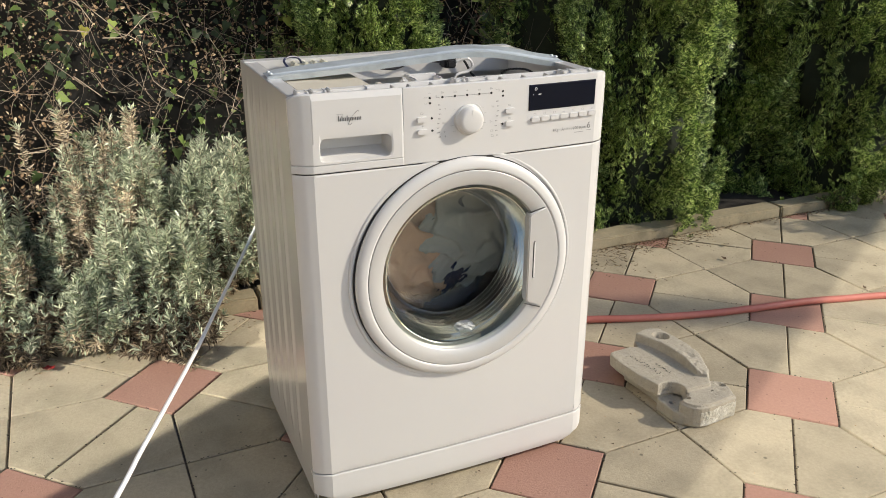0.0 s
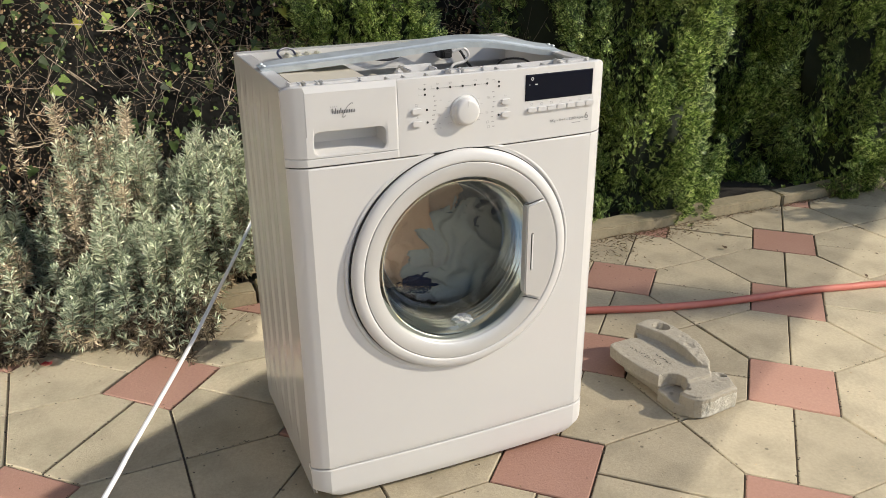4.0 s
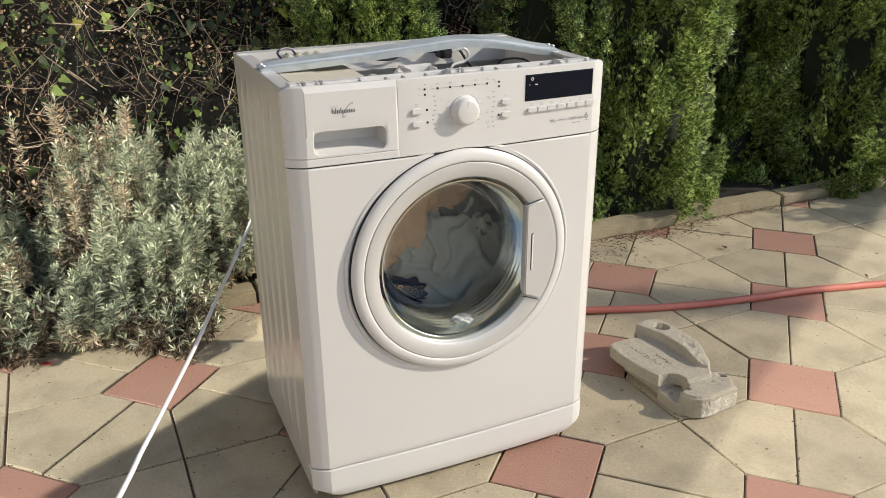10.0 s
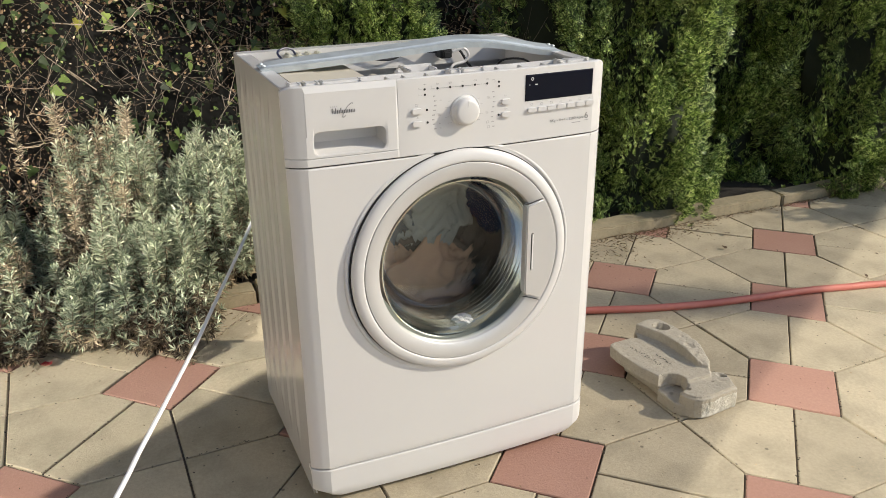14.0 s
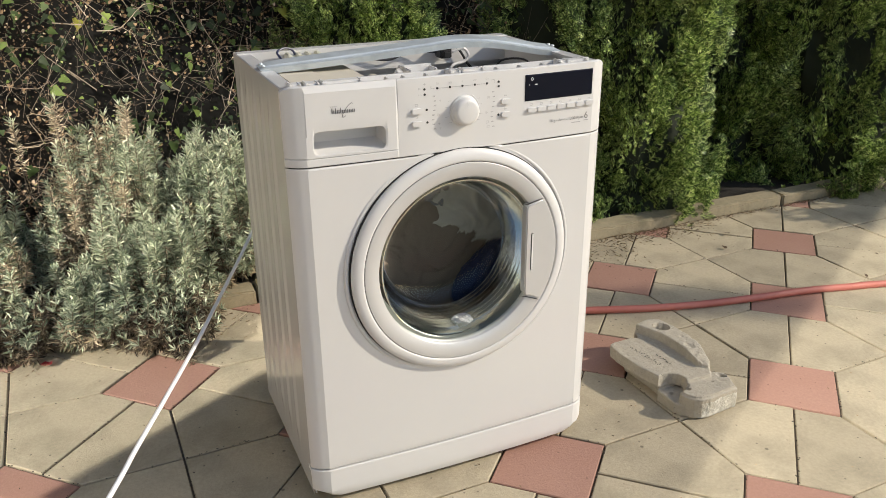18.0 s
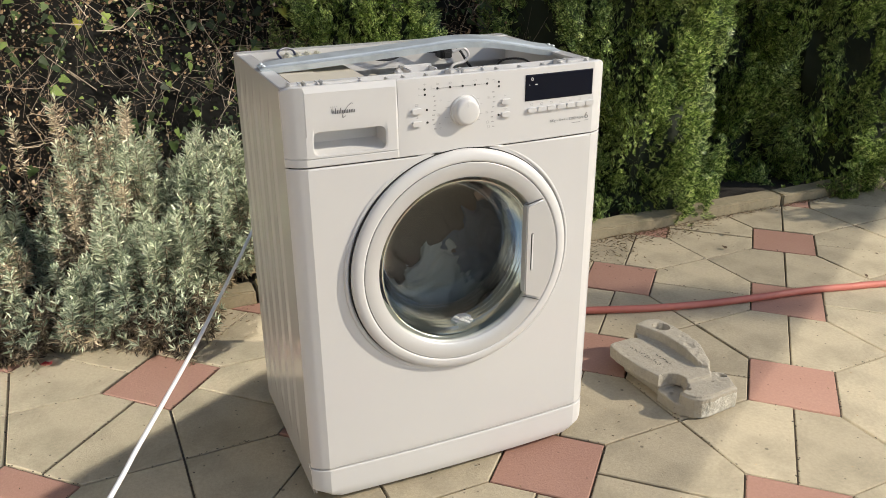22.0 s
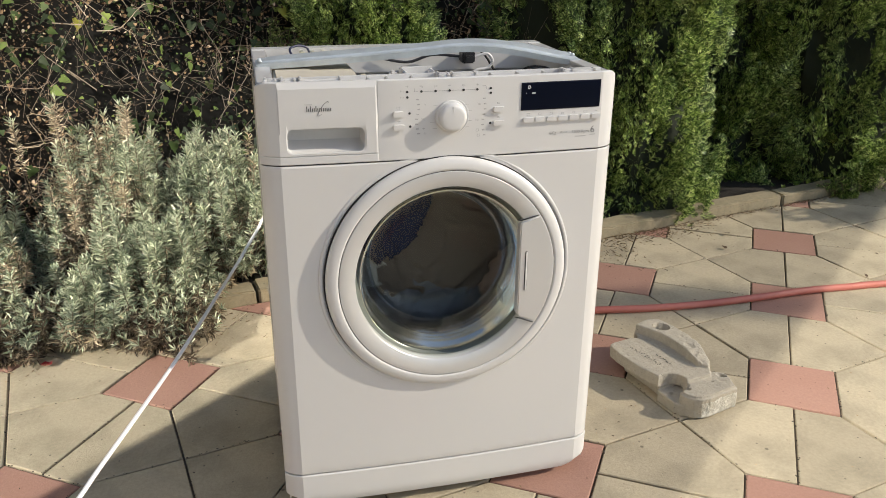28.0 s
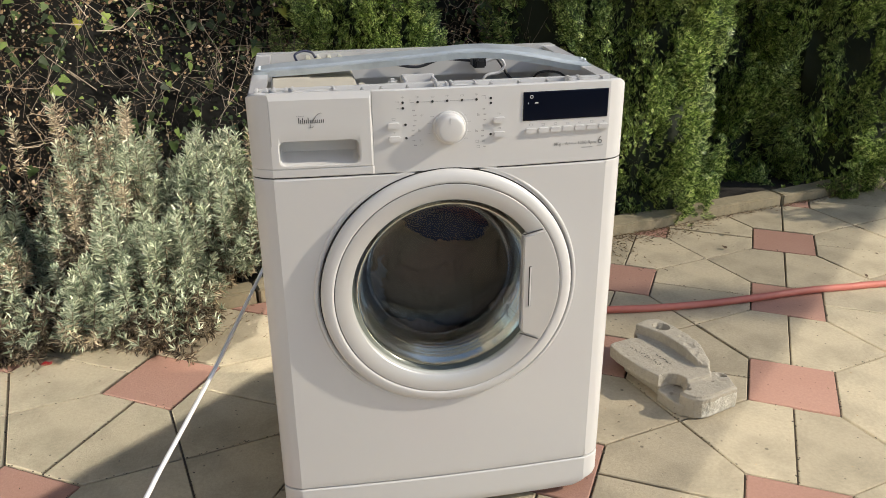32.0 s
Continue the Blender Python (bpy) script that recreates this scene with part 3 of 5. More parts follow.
# programme knob
KNX, KNZ = 0.0055, 0.7385
kn0 = y_front(0) + 0.0
knob = part("knob", lathe([(0.0, kn0 - 0.0175), (0.016, kn0 - 0.0175), (0.0195, kn0 - 0.0168), (0.0218, kn0 - 0.0145), (0.0225, kn0 - 0.011), (0.0232, kn0 - 0.004), (0.0255, kn0 - 0.003), (0.0262, kn0 - 0.001), (0.0262, kn0 + 0.002)], 64, cx=KNX, cz=KNZ), PLASTIC, machine, "white round programme knob", smooth=40)
part("pointer", one_box(KNX - 0.0006, KNX + 0.0006, kn0 - 0.0181, kn0 - 0.0168, KNZ + 0.010, KNZ + 0.019), SATIN, knob)
part("dial_ring", lathe([(0.0285, kn0 - 0.0004), (0.0291, kn0 - 0.0007), (0.0297, kn0 - 0.0004)], 64, a0=-60, a1=60, cx=KNX, cz=KNZ), SATIN, machine)

# display
display = part("display", sheet([0.1225, 0.1235] + [0.1235 + 0.1385 * i / 14 for i in range(1, 14)] + [0.262, 0.263], 0.7418, 0.7874, nz=4, y_off=-0.0014, thick=0.004), DARK, machine, "glossy black display window", smooth=12)
part("display_symbol", wrapped(lathe([(0.0016, 0.0), (0.0022, -0.0002), (0.0028, 0.0)], 24, cx=0.1355, cz=0.7800), 0.0017), SATIN, display)
for x0_, x1_ in ((0.1300, 0.1312), (0.1408, 0.1465)):
    part("display_symbol", flat_box(x0_, x1_, 0.7693, 0.7712, 0.0018), SATIN, display)


def button(x, z, w=0.0175, hgt=0.0085):
    y = y_front(x)
    ob = part("button", prism(rounded(x - w / 2, x + w / 2, z - hgt / 2, z + hgt / 2, 0.0032, 4), y - 0.0044, y + 0.003, bevel=0.0016), PLASTIC, machine, smooth=50)
    return ob


for x, z in ((-0.0800, 0.7455), (-0.0792, 0.7245), (0.0845, 0.7465), (0.0852, 0.7240)):
    button(x, z, 0.0185, 0.009)
for k in range(7):
    button(0.1362 + k * 0.02015, 0.7262 + k * 0.00015, 0.0178, 0.0085)
# signal lights
for x, z in [(-0.0655 + k * 0.02275, 0.7800) for k in range(6)] + [(-0.0652, 0.7715), (0.0705, 0.7810), (0.0708, 0.7735), (-0.0620, 0.7460), (-0.0610, 0.7250), (0.0712, 0.7245)]:
    y = y_front(x)
    part("signal_light", lathe([(0.0, y - 0.0006), (0.0019, y - 0.0006), (0.0022, y + 0.001)], 12, cx=x, cz=z), BLACKP, machine)
# printed scale line, programme marks
geos = []
for k in range(1, 5):
    x = -0.0655 + k * 0.02275
    geos.append(flat_box(x + 0.003, x + 0.0198, 0.7797, 0.7803))
for x, z0_, z1_ in ((-0.0545, 0.7797, 0.7850), (0.0625, 0.7800, 0.7850)):
    geos.append(flat_box(x, x + 0.0006, z0_, z1_))
for x0_, x1_, z in ((-0.0545, -0.0480, 0.7797), (0.0560, 0.0625, 0.7850)):
    geos.append(flat_box(x0_, x1_, z, z + 0.0006))
part("scale_line", join(*geos), PALE_INK, machine, "thin grey printed scale line", kind="stuff")
random.seed(11)
geos = []


def glyph(x, z, w, hgt):
    """A small printed sign: an open frame or a pair of strokes."""
    t = 0.0004
    style = random.randrange(3)
    if style == 0:
        geos.extend([flat_box(x, x + w, z, z + t), flat_box(x, x + w, z + hgt - t, z + hgt), flat_box(x, x + t, z, z + hgt), flat_box(x + w - t, x + w, z, z + hgt)])
    elif style == 1:
        geos.extend([flat_box(x, x + w, z + hgt / 2, z + hgt / 2 + t), flat_box(x + w / 2, x + w / 2 + t, z, z + hgt)])
    else:
        geos.extend([flat_box(x + w * q, x + w * q + t * 1.4, z, z + hgt * (1 - 0.4 * q)) for q in (0.0, 0.4, 0.8)])


for side, x in ((-1, -0.0510), (1, 0.0580)):
    for k in range(8):
        z = 0.7665 - k * 0.0078 if side < 0 else 0.7640 - k * 0.0085
        xx = x + (0.002 * math.sin(k))
        for q in range(3):
            geos.append(flat_box(xx + q * 0.0015, xx + q * 0.0015 + 0.0010, z, z + 0.0020))
        if k in (1, 4, 6, 7):
            glyph(xx - side * 0.010, z - 0.001, 0.0045, 0.0042)
for x, z in [(-0.0655 + k * 0.02275, 0.7862) for k in range(6)] + [(-0.0800, 0.7535), (-0.0792, 0.7322), (0.0845, 0.7550), (0.0852, 0.7322)] + [(0.1362 + k * 0.02015, 0.7335) for k in range(7)] + [(-0.0735, 0.7800), (-0.0735, 0.7705)]:
    glyph(x - 0.0025, z, 0.005, random.choice((0.0022, 0.003, 0.0036)))
part("programme_marks", join(*geos), PALE_INK, machine, "small grey printed programme marks", kind="stuff")
for a in (-35, -15, 15, 35, 145, 165, 195, 215):
    q = radians(a)
    x, z = KNX + 0.032 * math.cos(q), KNZ + 0.032 * math.sin(q)
    part("dial_mark", flat_box(x - 0.0035, x + 0.0035, z - 0.0002, z + 0.0002, 0.0003), PALE_INK, machine)
part("rating_text", wrapped(moved(text_geo("6Kg - A++ - 1200 Rpm", 0.0077, 0.0001), 0.1750, 0, 0.6992), 0.0004), MID_INK, machine, "grey lettering with load and spin speed")
part("rating_text", wrapped(moved(text_geo("6", 0.0175), 0.2490, 0, 0.6985), 0.0004), MID_INK, machine, "large grey figure six")
for x0_, x1_, z_ in ((0.2485, 0.2585, 0.6948), (0.222, 0.241, 0.6930)):
    part("rating_bar", flat_box(x0_, x1_, z_, z_ + 0.0012), PALE_INK, machine)

# door: outer ring, inner bezel, handle, bowl
part("door_ring", lathe([(0.2035, 0.006), (0.2085, -0.002), (0.2108, -0.006), (0.2115, -0.0095), (0.2105, -0.0130), (0.2070, -0.0160), (0.2015, -0.0180), (0.1945, -0.0188), (0.1910, -0.0184), (0.1902, -0.0168)], 160, cx=DX, cz=DZ), PLASTIC, machine, "white glossy outer door ring", smooth=60)
part("ring_groove", lathe([(0.1904, -0.0166), (0.1890, -0.0166)], 128, cx=DX, cz=DZ), GAP, machine)
part("door_bezel", lathe([(0.1893, -0.0166), (0.1891, -0.0180), (0.1882, -0.0184), (0.1625, -0.0125), (0.1612, -0.0117), (0.1608, -0.0090), (0.1606, 0.004)], 160, cx=DX, cz=DZ), BEZEL, machine, "satin pale grey inner door bezel", smooth=60)
arc = [(DX + 0.1880 * math.cos(radians(a)), DZ + 0.1880 * math.sin(radians(a))) for a in [-32.5 + 65 * i / 28 for i in range(29)]]
outline = arc + [(0.1290, DZ + 0.0910), (0.1275, DZ + 0.086), (0.1275, DZ - 0.080), (0.1290, DZ - 0.0865)]
handle = part("door_handle", prism(outline, -0.0194, 0.0, bevel=0.0022, seg=3), BEZEL, machine, "satin grey flush door handle", smooth=40)
# raised dark strip paints the slot's shade, a whiter one its sunlit lip
part("handle_slot", prism(rounded(0.1378, 0.1425, DZ - 0.037, DZ + 0.037, 0.0022), -0.0200, -0.017), GAP, handle)
part("handle_slot_edge", prism(rounded(0.1394, 0.1420, DZ - 0.036, DZ + 0.036, 0.0012), -0.0208, -0.018, bevel=0.0004), mat("sunlit_lip_white", (0.82, 0.82, 0.81), 0.3, grain=0.02), handle)
for s_ in (1, -1):
    part("handle_joint", tube([(0.1272, -0.0128, DZ + s_ * 0.0930), (0.1300, -0.0133, DZ + s_ * 0.0925), (0.1585, -0.0194, DZ + s_ * 0.1022)], 0.0008, 6), GAP, machine)
# near-black ring puts the shade in the door's gap into colour
part("door_gap", lathe([(0.2050, -0.004), (0.2128, -0.0075), (0.2136, -0.004)], 128, cx=DX, cz=DZ), GAP, machine, "near-black ring painting the shade round the door")
ridges = [(0.1455 - 0.0140 * k / 44 - (0.0002 if k % 6 == 0 else 0.0), 0.020 + 0.066 * k / 44) for k in range(45)]
bowl_line = [(0.1615, -0.0045), (0.1575, -0.0062), (0.1545, -0.0060), (0.1522, -0.0050), (0.1505, -0.0030), (0.1491, 0.0), (0.1479, 0.005), (0.1469, 0.010), (0.1462, 0.015)] + ridges + [(0.1290, 0.094), (0.117, 0.1035), (0.08, 0.1095), (0.04, 0.112), (0.0005, 0.1125)]
cut_at = 9 + 18
bowl = part("glass_bowl", lathe(bowl_line[cut_at:], 128, cx=DX, cz=DZ), GLASS, machine, "clear moulded glass door bowl", smooth=50)
bowl.visible_shadow = False
rim = part("glass_rim", lathe(bowl_line[:cut_at + 1], 128, cx=DX, cz=DZ), RIM_GLASS, bowl, "thick glass rim of the door bowl, gloss raised to look pale", smooth=50)
rim.visible_shadow = False
part("gasket", lathe([(0.185, 0.010), (0.172, 0.010), (0.166, 0.020), (0.158, 0.030), (0.160, 0.045), (0.152, 0.055), (0.154, 0.070), (0.165, 0.080), (0.20, 0.085)], 96, cx=DX, cz=DZ), RUBBER, machine, "dark grey rubber door gasket", smooth=50)

# inside of the machine: tub, drawer housing, brace, small fittings
part("tub", lathe([(0.05, 0.375), (0.22, 0.372), (0.252, 0.36), (0.256, 0.30), (0.252, 0.29), (0.256, 0.24), (0.252, 0.23), (0.256, 0.16), (0.252, 0.15), (0.252, 0.09), (0.235, 0.075), (0.18, 0.072)], 72, cx=DX, cz=DZ), GALV, machine, "grey plastic washing tub", smooth=40)
bm = bmesh.new()
box(bm, -0.262, -0.1235, 0.054, 0.265, 0.690, 0.7865, bevel=0.004)
box(bm, -0.262, -0.196, 0.056, 0.255, 0.780, 0.7885, bevel=0.003)
box(bm, -0.1235, -0.1135, 0.075, 0.10, 0.72, 0.792, bevel=0.001)
part("drawer_housing", bm, BEIGE, machine, "yellowed beige plastic detergent drawer housing")
bm = bmesh.new()
box(bm, -W2 + 0.02, W2 - 0.02, 0.010, 0.052, 0.770, 0.7895, bevel=0.002)
box(bm, -W2 + 0.02, W2 - 0.02, 0.036, 0.042, 0.770, 0.8005, bevel=0.001)
part("fascia_ledge", bm, PLASTIC, machine, "white plastic ledge behind the fascia")
random.seed(21)
for x, w in ((-0.272, 0.014), (-0.245, 0.018), (-0.196, 0.060), (0.000, 0.014), (0.034, 0.036), (0.212, 0.014), (0.240, 0.036)):
    bm = one_box(x - w / 2, x + w / 2, 0.014, 0.032, 0.786, 0.8020, bevel=0.003)
    box(bm, x - w / 2 - 0.004, x - w / 2 + 0.002, 0.012, 0.036, 0.786, 0.8035, bevel=0.0015)
    box(bm, x + w / 2 - 0.003, x + w / 2 + 0.002, 0.012, 0.034, 0.786, 0.8028, bevel=0.0015)
    part("lid_clip", bm, PLASTIC, machine)
for x in (-0.124, -0.095, -0.055, 0.075, 0.120, 0.165, 0.200):
    part("fascia_rib", prism([(x - 0.006, 0.789), (x + 0.006, 0.789), (x + 0.001, 0.8018), (x - 0.001, 0.8018)], 0.006, 0.018), JOINT, machine)
# bent zinc brace across the top
arch = [(-0.290, 0.205, 0.7990), (-0.262, 0.205, 0.8030), (-0.20, 0.204, 0.8065), (-0.10, 0.202, 0.8125), (0.0, 0.200, 0.8190), (0.07, 0.198, 0.8245), (0.13, 0.194, 0.8232), (0.19, 0.188, 0.8150), (0.25, 0.180, 0.8030), (0.286, 0.175, 0.7985)]
line = curve_points(arch, 60)
prof = [(-0.026, -0.010), (-0.0255, 0.0), (-0.016, 0.0008), (-0.013, 0.0026), (0.008, 0.0026), (0.012, 0.0006), (0.0255, 0.0), (0.026, -0.010), (0.0245, -0.010), (0.024, -0.0015), (-0.024, -0.0015), (-0.0245, -0.010)]
vs, fs = [], []
for i, q in enumerate(line):
    t = i / 60
    tilt = radians(5 + 3 * math.sin(t * 3.1) + 3 * math.sin(t * 9))
    flat = min(1.0, 12 * min(t, 1 - t) + 0.15)
    for a, b in prof:
        b *= flat
        a *= 0.66 + 0.52 * min(1.0, t / 0.6) * (1.0 if t < 0.8 else 1 - 1.6 * (t - 0.8))
        vs.append((q.x, q.y + a * math.cos(tilt) - b * math.sin(tilt), q.z + a * math.sin(tilt) + b * math.cos(tilt)))
n = len(prof)
for i in range(60):
    for k in range(n):
        fs.append((i * n + k, i * n + (k + 1) % n, (i + 1) * n + (k + 1) % n, (i + 1) * n + k))
fs += [tuple(range(n)), tuple(range(60 * n, 61 * n))[::-1]]
brace = part("cross_brace", (vs, fs), ZINC, machine, "bent zinc-plated steel brace across the open top", smooth=16)
for x, y in ((-0.283, 0.196), (-0.283, 0.214), (0.279, 0.168), (0.279, 0.184)):
    part("screw", lathe([(0.0, -0.0035), (0.003, -0.003), (0.0042, -0.0012), (0.0042, 0.0)], 12), ZINC, machine).matrix_basis = pose(x, y, 0.8015, -90, 0, 0)
# fittings along the back wall
bm = one_box(-0.205, -0.130, 0.352, 0.378, 0.770, 0.788, bevel=0.003)
for k in range(4):
    box(bm, -0.203 + k * 0.020, -0.194 + k * 0.020, 0.348, 0.380, 0.782, 0.7935, bevel=0.002)
part("inlet_valve", bm, mat("cream_plastic", (0.66, 0.645, 0.54), 0.45, grain=0.06, grain_scale=30), machine, "cream plastic water inlet valve")
bm = one_box(-0.074, -0.060, 0.10, 0.114, 0.74, 0.795, bevel=0.004)
box(bm, -0.048, -0.042, 0.10, 0.16, 0.72, 0.792, bevel=0.002)
box(bm, 0.000, 0.006, 0.10, 0.16, 0.72, 0.792, bevel=0.002)
box(bm, -0.048, 0.006, 0.132, 0.139, 0.75, 0.795, bevel=0.001)
box(bm, -0.048, 0.006, 0.10, 0.16, 0.768, 0.772, bevel=0.001)
part("spring_hanger", bm, PLASTIC, machine, "white plastic bracket")
bm = one_box(0.118, 0.144, 0.345, 0.378, 0.762, 0.786, bevel=0.003)
box(bm, 0.122, 0.140, 0.337, 0.348, 0.764, 0.778, bevel=0.002)
part("pressure_switch", bm, BLACKP, machine, "black pressure switch")
part("pressure_tube", tube(curve_points([(0.142, 0.34, 0.776), (0.166, 0.338, 0.782), (0.178, 0.338, 0.768), (0.168, 0.338, 0.754), (0.140, 0.336, 0.748), (0.128, 0.33, 0.72)], 24), 0.003, 8), PLASTIC, machine)
part("wire", tube(curve_points([(-0.05, 0.375, 0.775), (0.01, 0.37, 0.765), (0.06, 0.37, 0.778), (0.115, 0.36, 0.775)], 24), 0.0028, 8), BLACKP, machine)
part("wire", tube(curve_points([(0.25, 0.37, 0.70), (0.20, 0.37, 0.735), (0.175, 0.37, 0.77), (0.16, 0.372, 0.785)], 24), 0.0028, 8), BLACKP, machine)
part("wire", tube(curve_points([(-0.206, 0.330, 0.770), (-0.218, 0.340, 0.788), (-0.222, 0.352, 0.799), (-0.206, 0.362, 0.804), (-0.190, 0.366, 0.800), (-0.184, 0.366, 0.790)], 24), 0.0022, 8), mat("blue_black_wire", (0.015, 0.02, 0.06), 0.4, grain=0.1), machine, "loop of dark blue wire")
part("wire", tube(curve_points([(0.22, 0.30, 0.74), (0.235, 0.29, 0.76), (0.262, 0.25, 0.765), (0.27, 0.20, 0.75)], 20), 0.0022, 8), BLACKP, machine)

# drum, turning about its axis, and the laundry in it
DRUM_Y = 0.0
drum = part("drum", lathe([(0.185, 0.088), (0.215, 0.090), (0.232, 0.100), (0.235, 0.13), (0.233, 0.16), (0.235, 0.20), (0.233, 0.24), (0.235, 0.30), (0.228, 0.335), (0.12, 0.345), (0.0005, 0.348)], 72), STEEL, machine, "perforated steel drum", smooth=50)
for k in range(3):
    a = radians(k * 120 + 20)
    part("lifter", prism([(0.235 * math.cos(a - 0.16), 0.235 * math.sin(a - 0.16)), (0.185 * math.cos(a - 0.03), 0.185 * math.sin(a - 0.03)), (0.185 * math.cos(a + 0.03), 0.185 * math.sin(a + 0.03)), (0.235 * math.cos(a + 0.16), 0.235 * math.sin(a + 0.16))], 0.14, 0.32, bevel=0.006), GALV, drum)


def cloth_mat(name, color, weave=600, bump=1.0):
    return mat(name, color, 0.95, grain=0.16, grain_scale=weave, stain=0.3, stain_scale=14, stain_color=tuple(c * 0.7 for c in color), bump=bump, bump_scale=75, spec=0.15)


def laundry(name, label, size, seed, material, fold=1.0):
    """A crumpled cloth: a lump with deep wandering folds and fine creases."""
    bm = bmesh.new()
    bmesh.ops.create_icosphere(bm, subdivisions=6, radius=1.0)
    off = Vector((seed * 3.7, seed * 1.9, seed * 5.3))
    ridge = lambda q: (1 - min(1.0, 1.6 * abs(noise.noise(q)))) ** 2
    for v in bm.verts:
        d = v.co.normalized()
        wv = Vector((noise.noise(d * 1.5 + off), noise.noise(d * 1.5 + off * 2), noise.noise(d * 1.5 - off)))
        q = d + wv * 0.75
        big = ridge(Vector((q.x * 2.2, q.y * 2.2, q.z * 0.9)) + off)
        mid = ridge(Vector((q.x * 4.0, q.y * 3.0, q.z * 1.3)) - off)
        fine = ridge(Vector((q.x * 3.0, q.y * 6.0, q.z * 11.0)) + off * 2)
        s = 0.74 + fold * (0.20 * big + 0.09 * mid + 0.010 * fine) + 0.20 * noise.noise(d * 1.2 + off * 1.3)
        v.co = Vector((d.x * size[0], d.y * size[1], d.z * size[2])) * s
    return part(name, bm, material, drum, label, smooth=180)


LAUNDRY = []  # piece, angle, radius, depth, turn, how it ends up: radius, depth, angle
for spec in (
    ("towel", "crumpled peach-orange towel", (0.150, 0.055, 0.135), 1, (0.58, 0.385, 0.285), 0, 0.105, 0.180, 15, 0.98, 0.262, 12),
    ("shirt", "crumpled pinkish beige shirt", (0.125, 0.05, 0.12), 2, (0.47, 0.335, 0.275), -62, 0.115, 0.182, 50, 1.3, 0.250, 6),
    ("towel", "crumpled pale grey towel", (0.175, 0.055, 0.150), 3, (0.40, 0.405, 0.40), 178, 0.100, 0.178, -20, 1.4, 0.235, 8),
    ("trousers", "crumpled faded grey-blue trousers", (0.13, 0.055, 0.13), 4, (0.16, 0.17, 0.20), -125, 0.120, 0.188, 70, 1.4, 0.225, 8),
    ("jersey", "crumpled navy blue jersey", (0.095, 0.030, 0.044), 5, (0.008, 0.017, 0.056), 112, 0.125, 0.180, 90, 0.55, 0.160, 8),
    # added dark cloth, sized to paint the shade in the drum's hollow centre
    ("shirt", "crumpled dark filler cloth standing for the shaded drum centre", (0.20, 0.05, 0.20), 6, (0.15, 0.125, 0.11), 40, 0.02, 0.215, 0, 1.0, 0.215, 8),
):
    nm, lab, size, seed, colr, ang, rad, dep, turn, f1, dep1, a1 = spec
    ob = laundry(nm, lab, size, seed, cloth_mat(nm + "_cloth", colr, *((60, 0.2) if nm == "jersey" else ())))
    LAUNDRY.append((ob, ang, rad, dep, turn, f1, dep1, a1))
# foam left at the foot of the glass
bm = bmesh.new()
bmesh.ops.create_icosphere(bm, subdivisions=5, radius=1.0)
for v in bm.verts:
    d = v.co.normalized()
    k = 0.85 + 0.28 * noise.noise(d * 2.3) + 0.12 * noise.noise(d * 6.0) + 0.07 * noise.noise(d * 17.0) + 0.03 * noise.noise(d * 40.0)
    v.co = Vector((d.x * 0.033 * k, d.y * 0.018 * k, d.z * 0.0110 * k))
foam = part("foam", bm, mat("soap_foam", (0.60, 0.61, 0.605), 0.6, grain=0.3, grain_scale=260, bump=0.9, bump_scale=500), machine, "white soap foam at the foot of the glass", smooth=60)
bm = bmesh.new()
a0 = radians(-36)
px, pz = DX + 0.1380 * math.cos(a0), DZ + 0.1380 * math.sin(a0)
for k in range(5):
    box(bm, px - 0.0008, px, 0.028 + 0.003 * (k % 2), 0.054, pz + k * 0.0055, pz + k * 0.0055 + 0.0012)
for y_ in (0.026, 0.056):
    box(bm, px - 0.0008, px, y_, y_ + 0.0012, pz - 0.003, pz + 0.027)
part("glass_marking", bm, mat("etched_glass", (0.30, 0.31, 0.30), 0.6, grain=0.1), machine, "small pale moulded marking on the bowl")

# ---- loose things on the paving ----
BU, BV = Vector((-0.500, 0.866, 0)), Vector((0.866, 0.500, 0))
block_m = Matrix(((BV.x, BU.x, 0, 0.5440), (BV.y, BU.y, 0, 1.4870), (0, 0, 1, 0), (0, 0, 0, 1)))


